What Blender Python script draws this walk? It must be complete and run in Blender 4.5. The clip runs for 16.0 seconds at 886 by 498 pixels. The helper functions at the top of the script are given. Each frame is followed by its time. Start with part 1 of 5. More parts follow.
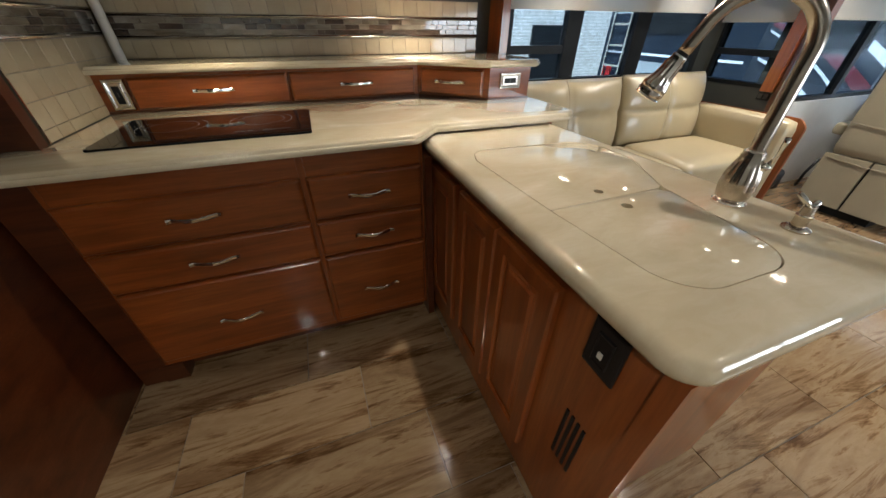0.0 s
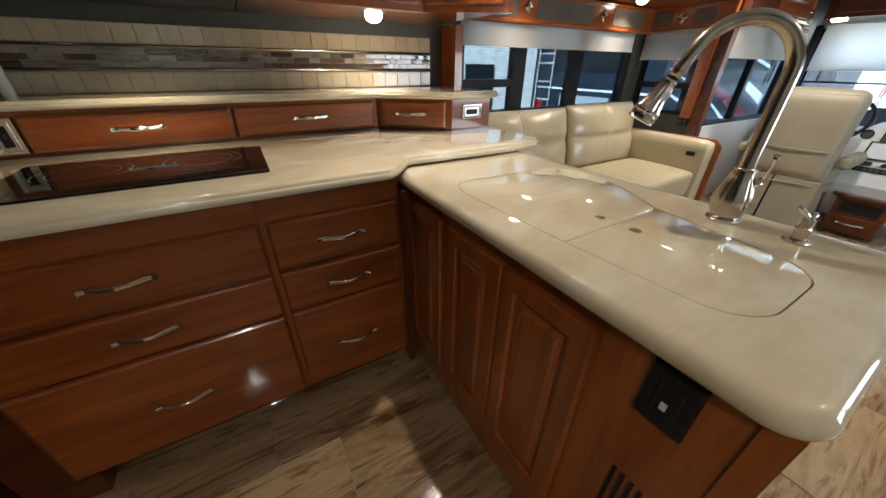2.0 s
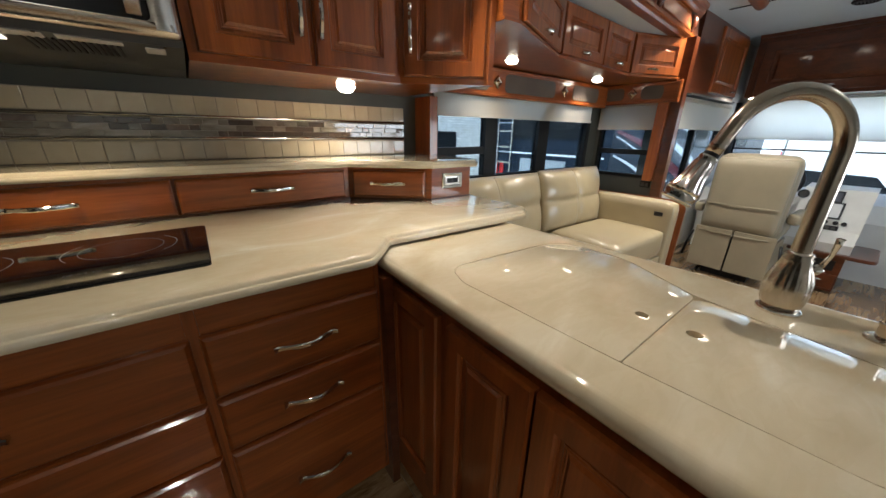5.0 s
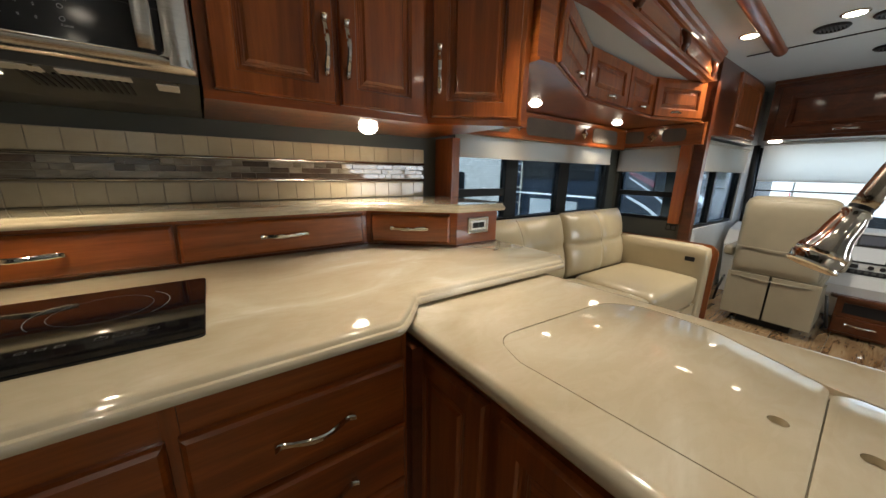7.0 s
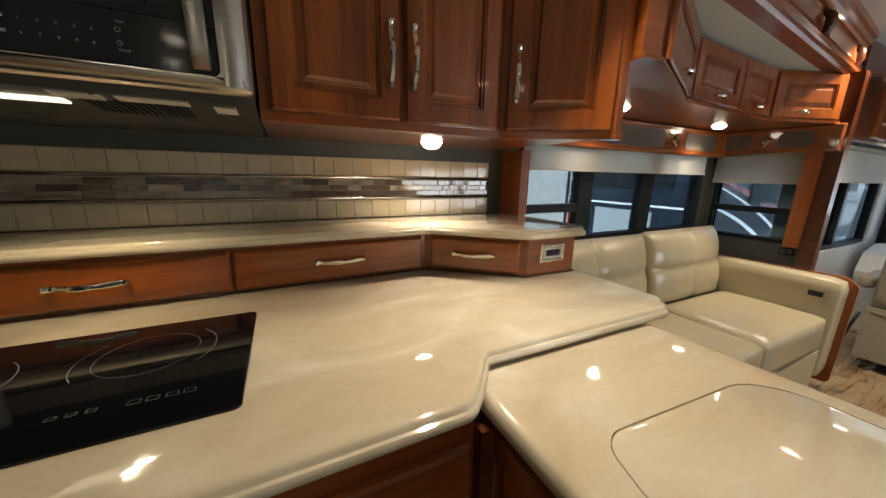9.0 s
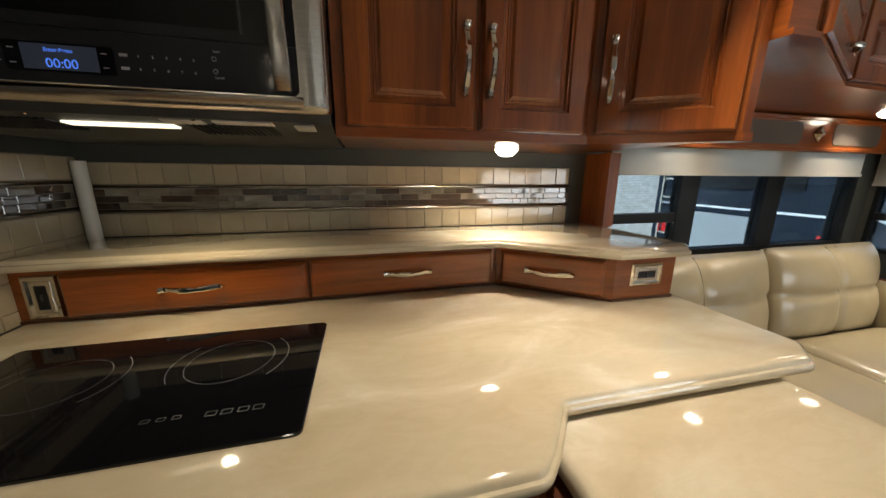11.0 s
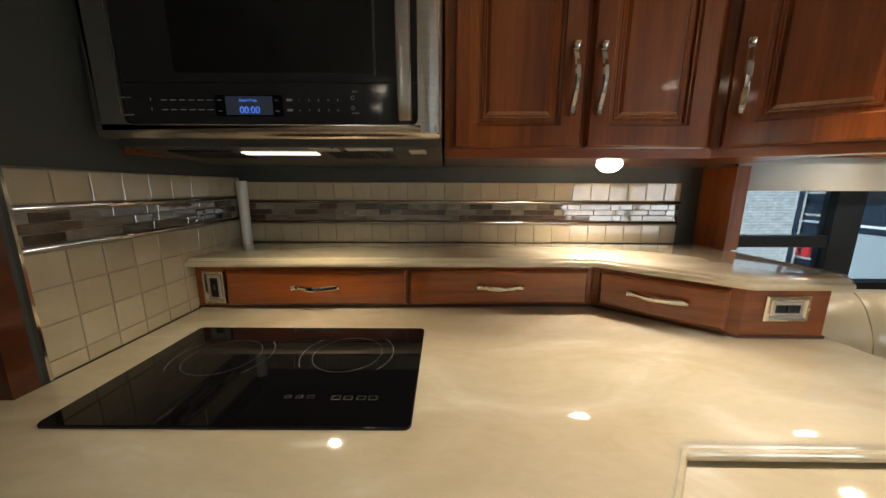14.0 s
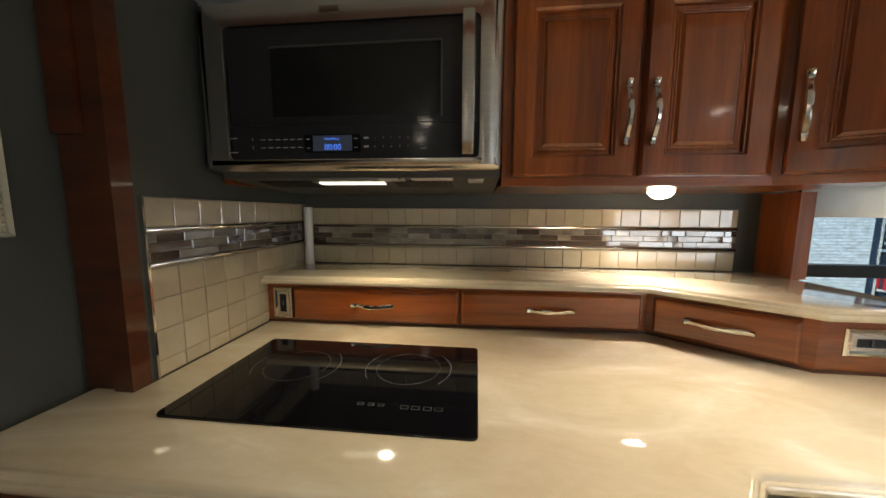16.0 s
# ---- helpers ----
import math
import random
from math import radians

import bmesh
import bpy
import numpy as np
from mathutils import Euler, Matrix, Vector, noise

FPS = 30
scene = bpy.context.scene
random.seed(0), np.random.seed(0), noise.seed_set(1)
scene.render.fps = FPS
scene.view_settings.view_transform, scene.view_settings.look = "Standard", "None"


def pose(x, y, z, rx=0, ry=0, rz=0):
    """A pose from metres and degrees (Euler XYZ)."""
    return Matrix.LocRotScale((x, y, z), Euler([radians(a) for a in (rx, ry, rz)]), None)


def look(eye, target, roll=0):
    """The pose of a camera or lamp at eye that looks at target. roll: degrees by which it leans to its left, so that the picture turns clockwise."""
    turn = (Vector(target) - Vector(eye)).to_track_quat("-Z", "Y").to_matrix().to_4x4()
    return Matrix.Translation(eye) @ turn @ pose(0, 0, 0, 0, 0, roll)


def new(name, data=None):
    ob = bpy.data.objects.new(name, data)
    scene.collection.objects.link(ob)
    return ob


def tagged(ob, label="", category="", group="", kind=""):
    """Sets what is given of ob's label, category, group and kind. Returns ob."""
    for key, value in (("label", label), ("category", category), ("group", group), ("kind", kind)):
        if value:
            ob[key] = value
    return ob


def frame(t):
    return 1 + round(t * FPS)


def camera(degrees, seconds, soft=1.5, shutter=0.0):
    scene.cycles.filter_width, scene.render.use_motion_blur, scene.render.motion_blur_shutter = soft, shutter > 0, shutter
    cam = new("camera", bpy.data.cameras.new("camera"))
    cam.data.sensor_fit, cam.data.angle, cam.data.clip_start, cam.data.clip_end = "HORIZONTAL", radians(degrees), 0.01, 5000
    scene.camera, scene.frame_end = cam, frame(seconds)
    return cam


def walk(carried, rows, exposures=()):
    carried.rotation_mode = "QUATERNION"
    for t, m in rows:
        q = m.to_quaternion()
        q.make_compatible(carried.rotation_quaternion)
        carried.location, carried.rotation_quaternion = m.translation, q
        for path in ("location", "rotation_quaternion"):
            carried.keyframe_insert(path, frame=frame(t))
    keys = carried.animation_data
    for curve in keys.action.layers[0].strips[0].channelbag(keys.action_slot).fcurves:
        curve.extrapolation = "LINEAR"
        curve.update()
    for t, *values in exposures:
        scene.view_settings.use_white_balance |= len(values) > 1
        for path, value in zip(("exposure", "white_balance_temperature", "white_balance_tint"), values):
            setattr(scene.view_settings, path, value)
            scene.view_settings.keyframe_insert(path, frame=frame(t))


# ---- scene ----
cam = camera(107.7, 16.0)
PATH = [
    (0, (0.139, 0.003, 1.187), (0.715, 1.543, 0.048), 0.4),
    (0.5, (0.111, 0.034, 1.167), (0.767, 1.567, 0.062), 0.4),
    (1, (0.095, 0.072, 1.153), (0.826, 1.598, 0.087), 0.3),
    (1.5, (0.082, 0.115, 1.156), (0.896, 1.622, 0.124), 0.5),
    (2, (0.077, 0.145, 1.16), (0.963, 1.642, 0.173), 0.6),
    (2.5, (0.078, 0.178, 1.163), (1.032, 1.662, 0.221), 0.6),
    (3, (0.083, 0.215, 1.163), (1.094, 1.69, 0.268), 0.6),
    (3.5, (0.092, 0.251, 1.167), (1.146, 1.726, 0.323), 0.7),
    (4, (0.105, 0.289, 1.17), (1.191, 1.769, 0.378), 0.7),
    (6.5, (0.148, 0.48, 1.174), (1.293, 2.04, 0.668), 1.0),
    (7, (0.15, 0.528, 1.179), (1.286, 2.108, 0.717), 1.1),
    (7.5, (0.156, 0.569, 1.193), (1.26, 2.176, 0.745), 1.3),
    (8, (0.167, 0.608, 1.205), (1.215, 2.252, 0.759), 1.3),
    (8.5, (0.177, 0.652, 1.216), (1.137, 2.349, 0.769), 1.2),
    (9, (0.195, 0.693, 1.233), (1.061, 2.439, 0.784), 1.1),
    (9.5, (0.211, 0.724, 1.245), (0.978, 2.517, 0.799), 0.9),
    (10, (0.219, 0.746, 1.254), (0.887, 2.578, 0.806), 0.7),
    (12.5, (0.202, 0.765, 1.271), (0.396, 2.702, 0.814), 0.3),
    (13, (0.191, 0.757, 1.276), (0.309, 2.701, 0.818), 0.3),
    (13.5, (0.181, 0.75, 1.276), (0.233, 2.703, 0.848), 0.3),
    (14, (0.167, 0.741, 1.273), (0.162, 2.705, 0.896), 0.2),
    (14.5, (0.151, 0.731, 1.274), (0.093, 2.702, 0.939), 0.2),
    (15, (0.137, 0.722, 1.276), (0.028, 2.697, 0.978), 0.3),
    (15.5, (0.123, 0.708, 1.275), (-0.036, 2.685, 1.015), 0.3),
    (16, (0.106, 0.685, 1.275), (-0.098, 2.661, 1.048), 0.3),
]
EXPOSURES = [(0, 2.24, 5950, 10), (4, 2.15, 5950, 10), (6.5, 1.97, 6200, 10), (8.5, 1.88, 6500, 10), (10, 1.88, 6500, 10), (12.5, 1.90, 6500, 10), (14, 2.0, 6450, 10), (16, 2.20, 6350, 10)]
walk(cam, [(t, look(eye, target, roll)) for t, eye, target, roll in PATH], EXPOSURES)

# ---- world, sun, lamps ----
SUN_ELEV, SUN_AZ = 52.0, 232.0
world = bpy.data.worlds.new("sky")
scene.world = world
world.use_nodes = True
wn = world.node_tree.nodes
sky = wn.new("ShaderNodeTexSky")
sky.sky_type = "NISHITA"
sky.sun_disc = False
sky.sun_elevation = radians(SUN_ELEV)
sky.sun_rotation = radians(SUN_AZ)
world.node_tree.links.new(sky.outputs[0], wn["Background"].inputs[0])
wn["Background"].inputs[1].default_value = 0.15
sun = new("sun", bpy.data.lights.new("sun", "SUN"))
sun.data.energy, sun.data.angle, sun.data.color = 5.0, radians(0.5), (1.0, 0.95, 0.88)
_e, _a = radians(SUN_ELEV), radians(SUN_AZ)
sun.matrix_world = look((math.sin(_a) * math.cos(_e) * 50, math.cos(_a) * math.cos(_e) * 50, math.sin(_e) * 50), (0, 0, 0))
CEIL, SLIDE = 2.06, 1.82
WARM = (1.0, 0.885, 0.72)
LAMP_W, PUCK_W, HOOD_W = 2.0, 0.52, 0.27


def disc_lamp(x, y, z, watts, size, colour=WARM, spread=125):
    d = bpy.data.lights.new("downlight", "AREA")
    d.shape, d.size, d.energy, d.color, d.spread = "DISK", size, watts, colour, radians(spread)
    o = new("downlight", d)
    o.matrix_world = pose(x, y, z)
    return o


# The last three are unseen, added behind the view as fill light.
CEIL_AND_FILL_LAMPS = [(3.07, 1.29), (3.11, 0.87), (0.74, 1.25), (-0.35, -0.6), (1.94, -0.4), (-0.5, -1.2)]
for lx, ly in CEIL_AND_FILL_LAMPS:
    disc_lamp(lx, ly, CEIL - 0.012, LAMP_W * (0.8 if ly < 0.5 else 1.08 if lx < 1 else 1.3), 0.045)
for wx in (2.42, 3.27):
    side = bpy.data.lights.new("side_window_daylight", "AREA")
    side.shape, side.size, side.size_y, side.energy, side.color = "RECTANGLE", 0.78, 0.64, 3.2, (0.95, 0.97, 0.96)
    new("side_window_daylight", side).matrix_world = pose(wx, -1.49, 1.0, 90, 0, 0)
# Added lamp hidden behind the windscreen shade, topping up the sky's light.
day = bpy.data.lights.new("windscreen_daylight_fill", "AREA")
day.shape, day.size, day.size_y, day.energy, day.color = "RECTANGLE", 2.7, 0.28, 1.6, (0.70, 0.87, 1.0)
new("windscreen_daylight_fill", day).matrix_world = pose(5.08, 0.0, 1.345, 0, 90, 0) @ Matrix.Rotation(radians(90), 4, "Z")
PUCKS = [(0.69, 1.80, 1.318), (1.66, 1.79, 1.535), (2.64, 1.84, 1.535)]
for lx, ly, lz in PUCKS:
    disc_lamp(lx, ly, lz, PUCK_W, 0.04)
disc_lamp(-0.2, 1.60, 1.350, HOOD_W, 0.03, (1.0, 0.85, 0.6))

# ---- materials ----


def mat_new(name):
    m = bpy.data.materials.new(name)
    m.use_nodes = True
    return m, m.node_tree.nodes, m.node_tree.links, m.node_tree.nodes["Principled BSDF"]


def setp(p, **kw):
    for k, v in kw.items():
        p.inputs[k.replace("_", " ")].default_value = v


def ramp(n, stops):
    r = n.new("ShaderNodeValToRGB")
    el = r.color_ramp.elements
    while len(el) < len(stops):
        el.new(0.5)
    for e, (pos, c) in zip(el, stops):
        e.position, e.color = pos, (*c, 1)
    return r


def noise_tex(n, l, scale, detail, stretch, coord="Object", dist=0.0):
    tc, mp, t = n.new("ShaderNodeTexCoord"), n.new("ShaderNodeMapping"), n.new("ShaderNodeTexNoise")
    mp.inputs["Scale"].default_value = stretch
    t.inputs["Scale"].default_value, t.inputs["Detail"].default_value, t.inputs["Distortion"].default_value = scale, detail, dist
    l.new(tc.outputs[coord], mp.inputs[0])
    l.new(mp.outputs[0], t.inputs[0])
    return t


def mix(n, l, a, b, fac, mode="MIX"):
    m = n.new("ShaderNodeMix")
    m.data_type, m.blend_type = "RGBA", mode
    for s, v in ((0, fac), (6, a), (7, b)):
        if hasattr(v, "is_linked"):
            l.new(v, m.inputs[s])
        else:
            m.inputs[s].default_value = v if s == 0 else (*v, 1)
    return m.outputs[2]


def bump(n, l, p, h, strength, dist=0.002):
    b = n.new("ShaderNodeBump")
    b.inputs["Strength"].default_value, b.inputs["Distance"].default_value = strength, dist
    l.new(h, b.inputs["Height"])
    l.new(b.outputs[0], p.inputs["Normal"])


def plain(name, colour, rough, metal=0.0, vary=0.12, scale=9.0, bumpy=0.0, bscale=200.0, coat=0.0, spec=0.5, stretch=(1, 1, 1)):
    m, n, l, p = mat_new(name)
    setp(p, Roughness=rough, Metallic=metal, Coat_Weight=coat, Specular_IOR_Level=spec)
    t = noise_tex(n, l, scale, 5, stretch)
    lo, hi = [c * (1 - vary) for c in colour], [min(1, c * (1 + vary)) for c in colour]
    r = ramp(n, [(0.3, lo), (0.7, hi)])
    l.new(t.outputs[0], r.inputs[0])
    l.new(r.outputs[0], p.inputs["Base Color"])
    mr = n.new("ShaderNodeMapRange")
    mr.inputs["To Min"].default_value, mr.inputs["To Max"].default_value = rough * 0.8, min(1, rough * 1.25)
    l.new(t.outputs[0], mr.inputs[0])
    l.new(mr.outputs[0], p.inputs["Roughness"])
    if bumpy:
        t2 = noise_tex(n, l, bscale, 3, stretch)
        bump(n, l, p, t2.outputs[0], bumpy)
    return m


def wood(name, stretch, board, boards=0.8, dark=(0.165, 0.038, 0.0065), mid=(0.265, 0.066, 0.0115), light=(0.37, 0.105, 0.019)):
    m, n, l, p = mat_new(name)
    t = noise_tex(n, l, 1.0, 6, stretch, dist=0.6)
    r = ramp(n, [(0.25, dark), (0.5, mid), (0.8, light)])
    l.new(t.outputs[0], r.inputs[0])
    fine = noise_tex(n, l, 1.0, 3, tuple(s * 7 for s in stretch))
    rf = ramp(n, [(0.3, (0.72, 0.72, 0.72)), (0.65, (1, 1, 1))])
    l.new(fine.outputs[0], rf.inputs[0])
    c = mix(n, l, r.outputs[0], rf.outputs[0], 0.7, "MULTIPLY")
    tc, sp, mu, fl, wh = (n.new("ShaderNode" + k) for k in ("TexCoord", "SeparateXYZ", "Math", "Math", "TexWhiteNoise"))
    oi, ad = n.new("ShaderNodeObjectInfo"), n.new("ShaderNodeMath")
    l.new(tc.outputs["Object"], sp.inputs[0])
    ad.operation = "ADD"
    mu.operation, mu.inputs[1].default_value = "MULTIPLY", 17.0
    fl.operation = "FLOOR"
    l.new(sp.outputs[board], mu.inputs[0])
    l.new(mu.outputs[0], fl.inputs[0])
    l.new(fl.outputs[0], ad.inputs[0])
    l.new(oi.outputs["Random"], ad.inputs[1])
    wh.noise_dimensions = "1D"
    l.new(ad.outputs[0], wh.inputs["W"])
    rb = ramp(n, [(0.0, (0.74, 0.70, 0.66)), (1.0, (1.16, 1.16, 1.14))])
    l.new(wh.outputs["Value"], rb.inputs[0])
    c = mix(n, l, c, rb.outputs[0], boards, "MULTIPLY")
    l.new(c, p.inputs["Base Color"])
    setp(p, Roughness=0.30, Specular_IOR_Level=0.35, Coat_Weight=0.75, Coat_Roughness=0.075)
    bump(n, l, p, fine.outputs[0], 0.08, 0.0005)
    return m


WOOD_V = wood("cherry_vertical", (22, 22, 1.6), 0, 0.75)
WOOD_H = wood("cherry_horizontal", (2.0, 2.0, 26), 2, 0.3)
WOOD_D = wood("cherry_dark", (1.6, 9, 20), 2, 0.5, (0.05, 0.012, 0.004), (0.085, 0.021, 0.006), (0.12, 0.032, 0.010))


def solid_surface():
    m, n, l, p = mat_new("cream_solid_surface")
    t = noise_tex(n, l, 2.6, 7, (1, 1.9, 1), dist=1.1)
    r = ramp(n, [(0.28, (0.52, 0.43, 0.285)), (0.48, (0.585, 0.50, 0.35)), (0.60, (0.64, 0.56, 0.41)), (0.70, (0.74, 0.68, 0.55))])
    l.new(t.outputs[0], r.inputs[0])
    t2 = noise_tex(n, l, 11, 4, (1, 2.5, 1), dist=2.0)
    r2 = ramp(n, [(0.46, (0.965, 0.955, 0.93)), (0.54, (1, 1, 1))])
    l.new(t2.outputs[0], r2.inputs[0])
    l.new(mix(n, l, r.outputs[0], r2.outputs[0], 0.7, "MULTIPLY"), p.inputs["Base Color"])
    setp(p, Roughness=0.07, Coat_Weight=0.7, Coat_Roughness=0.012)
    t3 = noise_tex(n, l, 6, 2, (1, 1, 1))
    bump(n, l, p, t3.outputs[0], 0.012, 0.001)
    return m


COUNTER = solid_surface()


def tile_mat(name, stops, rough, streak, scale, use_random=0.25, coat=0.2):
    m, n, l, p = mat_new(name)
    tc, mp, t, oi, cmb, va = (n.new("ShaderNode" + k) for k in ("TexCoord", "Mapping", "TexNoise", "ObjectInfo", "CombineXYZ", "VectorMath"))
    mp.inputs["Scale"].default_value = streak
    va.operation = "ADD"
    ms = n.new("ShaderNodeMath")
    ms.operation, ms.inputs[1].default_value = "MULTIPLY", 37.0
    l.new(oi.outputs["Random"], ms.inputs[0])
    for i in range(3):
        l.new(ms.outputs[0], cmb.inputs[i])
    l.new(tc.outputs["Object"], mp.inputs[0])
    l.new(mp.outputs[0], va.inputs[0])
    l.new(cmb.outputs[0], va.inputs[1])
    l.new(va.outputs[0], t.inputs[0])
    t.inputs["Scale"].default_value, t.inputs["Detail"].default_value, t.inputs["Distortion"].default_value = scale, 8, 0.9
    t.inputs["Roughness"].default_value = 0.66
    r = ramp(n, stops)
    l.new(t.outputs[0], r.inputs[0])
    rr = ramp(n, [(0, (1 - use_random,) * 3), (1, (1 + use_random * 0.4,) * 3)])
    l.new(oi.outputs["Random"], rr.inputs[0])
    l.new(mix(n, l, r.outputs[0], rr.outputs[0], 1.0, "MULTIPLY"), p.inputs["Base Color"])
    setp(p, Roughness=rough, Coat_Weight=coat, Coat_Roughness=0.05)
    bump(n, l, p, t.outputs[0], 0.08, 0.001)
    return m


FLOOR_TILE = tile_mat("travertine_tile", [(0.32, (0.17, 0.105, 0.055)), (0.42, (0.26, 0.175, 0.10)), (0.50, (0.36, 0.26, 0.16)), (0.58, (0.42, 0.32, 0.205)), (0.66, (0.34, 0.24, 0.145)), (0.74, (0.50, 0.41, 0.29))], 0.085, (0.55, 1.0, 3.0), 2.1, 0.16)
_n, _l = FLOOR_TILE.node_tree.nodes, FLOOR_TILE.node_tree.links
_p = _n["Principled BSDF"]
_old = _p.inputs["Base Color"].links[0].from_socket
_v = noise_tex(_n, _l, 4.0, 9, (0.55, 1.0, 4.6), dist=0.9)
_v.inputs["Roughness"].default_value = 0.75
_r = ramp(_n, [(0.38, (0.34, 0.25, 0.17)), (0.46, (0.74, 0.66, 0.56)), (0.50, (1.0, 1.0, 1.0)), (0.60, (0.9, 0.87, 0.83)), (0.66, (1.0, 1.0, 1.0))])
_l.new(_v.outputs[0], _r.inputs[0])
_l.new(mix(_n, _l, mix(_n, _l, _old, _r.outputs[0], 0.95, "MULTIPLY"), (0.72, 0.66, 0.58), 1.0, "MULTIPLY"), _p.inputs["Base Color"])
WALL_TILE = tile_mat("beige_glazed_tile", [(0.3, (0.42, 0.345, 0.225)), (0.7, (0.48, 0.40, 0.27))], 0.07, (1, 1, 1), 8, 0.10, 0.15)
MOSAIC = tile_mat("glass_mosaic", [(0.3, (0.11, 0.085, 0.055)), (0.45, (0.21, 0.175, 0.125)), (0.6, (0.31, 0.27, 0.21)), (0.75, (0.42, 0.38, 0.31))], 0.045, (1.5, 1.5, 5), 3, 0.3, 0.4)
MOSAIC_DARK = tile_mat("brown_glass_mosaic", [(0.3, (0.03, 0.018, 0.012)), (0.5, (0.085, 0.055, 0.036)), (0.75, (0.20, 0.14, 0.10))], 0.04, (1.5, 1.5, 5), 3, 0.5, 1.0)
GROUT = plain("grout", (0.30, 0.25, 0.19), 0.8, bumpy=0.3)
FLOOR_GROUT = plain("floor_grout", (0.20, 0.16, 0.12), 0.8, bumpy=0.3)
PAPER = plain("olive_grey_wallpaper", (0.052, 0.055, 0.046), 0.6, vary=0.1, scale=4, bumpy=0.25, bscale=350)
# White vinyl; the blue in its base colour stands in for cool daylight.
HEADLINER = plain("ceiling_vinyl_day_tint", (0.50, 0.56, 0.58), 0.65, vary=0.04, scale=3, bumpy=0.15, bscale=400)
LEATHER = plain("cream_leather", (0.36, 0.295, 0.18), 0.30, vary=0.04, scale=5, bumpy=0.08, bscale=160, coat=0.3)
SEAM = plain("seam_thread", (0.16, 0.12, 0.07), 0.6)
SEAT_FABRIC = plain("taupe_vinyl", (0.235, 0.20, 0.135), 0.5, vary=0.08, scale=6, bumpy=0.3, bscale=220)
SHADE = plain("shade_fabric", (0.62, 0.57, 0.48), 0.8, vary=0.05, scale=6, bumpy=0.2, bscale=500)
_n, _l = SHADE.node_tree.nodes, SHADE.node_tree.links
_tr, _ms = _n.new("ShaderNodeBsdfTranslucent"), _n.new("ShaderNodeMixShader")
_tr.inputs[0].default_value = (0.86, 0.84, 0.80, 1)
_ms.inputs[0].default_value = 0.68
_l.new(_n["Principled BSDF"].outputs[0], _ms.inputs[1])
_l.new(_tr.outputs[0], _ms.inputs[2])
_l.new(_ms.outputs[0], _n["Material Output"].inputs[0])
STEEL, _n, _l, _p = mat_new("brushed_steel")
setp(_p, Base_Color=(0.66, 0.62, 0.57, 1), Metallic=1.0, Roughness=0.24)
_t = noise_tex(_n, _l, 90.0, 3, (0.05, 1.0, 3.0))
_r = ramp(_n, [(0.3, (0.60, 0.56, 0.51)), (0.7, (0.70, 0.66, 0.61))])
_l.new(_t.outputs[0], _r.inputs[0])
_l.new(_r.outputs[0], _p.inputs["Base Color"])
NICKEL = plain("brushed_nickel", (0.50, 0.44, 0.37), 0.2, 1.0, vary=0.06, scale=30)
CHROME = plain("polished_nickel", (0.72, 0.68, 0.62), 0.1, 1.0, vary=0.04, scale=30)
BLACKGLASS = plain("black_glass", (0.004, 0.004, 0.005), 0.04, 0.0, vary=0.1, spec=0.4)
DARKGLASS = plain("smoked_door_glass", (0.022, 0.022, 0.024), 0.08, 0.0, vary=0.15, scale=3)
CAVITY = plain("oven_mesh", (0.006, 0.006, 0.006), 0.2, vary=0.3)
BLACK = plain("black_plastic", (0.012, 0.012, 0.013), 0.4, vary=0.2, spec=0.25)
GREYSTEEL = plain("grey_painted_steel", (0.06, 0.06, 0.057), 0.4, 0.3, vary=0.15)
WHITE = plain("white_plastic", (0.72, 0.69, 0.62), 0.4, vary=0.04)
MARK = plain("printed_mark", (0.42, 0.42, 0.44), 0.5, vary=0.05)
RING = plain("etched_ring", (0.13, 0.13, 0.13), 0.5, vary=0.05)
PAPERLBL = plain("label_paper", (0.55, 0.52, 0.47), 0.6, vary=0.08)
FRAME_BLACK = plain("window_frame_black", (0.010, 0.011, 0.012), 0.4, vary=0.2, spec=0.15)
DASH = plain("dash_vinyl", (0.55, 0.55, 0.53), 0.55, vary=0.05, bumpy=0.2)
PICFRAME = plain("cream_gilt", (0.45, 0.42, 0.30), 0.45, vary=0.12, scale=40)
INSERT = plain("speaker_cloth", (0.10, 0.078, 0.060), 0.7, vary=0.15, bumpy=0.4, bscale=500)
GEL_WHITE = plain("gelcoat_white", (0.7, 0.72, 0.74), 0.25, vary=0.04, scale=2)
GEL_GREY = plain("gelcoat_grey", (0.13, 0.145, 0.15), 0.3, vary=0.08, scale=2)
# White gelcoat with its dimmer look put into the base colour.
GEL_WHITE_DIM = plain("gelcoat_white_dimmed", (0.27, 0.29, 0.30), 0.3, vary=0.05, scale=2)
GEL_NAVY = plain("gelcoat_navy", (0.012, 0.018, 0.028), 0.3, vary=0.15, scale=2, spec=0.2)
GEL_MAROON = plain("gelcoat_maroon", (0.13, 0.02, 0.03), 0.2, vary=0.15, scale=2)
STONE, _n, _l, _p = mat_new("limestone_blocks")
_tc, _mp, _bk = (_n.new("ShaderNode" + k) for k in ("TexCoord", "Mapping", "TexBrick"))
_mp.inputs["Rotation"].default_value = (radians(90), 0, 0)
_l.new(_tc.outputs["Object"], _mp.inputs[0])
_l.new(_mp.outputs[0], _bk.inputs[0])
for _k, _v in (("Color1", (0.62, 0.60, 0.56, 1)), ("Color2", (0.50, 0.48, 0.45, 1)), ("Mortar", (0.42, 0.41, 0.38, 1)), ("Scale", 1.0), ("Mortar Size", 0.02), ("Brick Width", 0.24), ("Row Height", 0.075)):
    _bk.inputs[_k].default_value = _v
_t = noise_tex(_n, _l, 7.0, 8, (1, 1, 1))
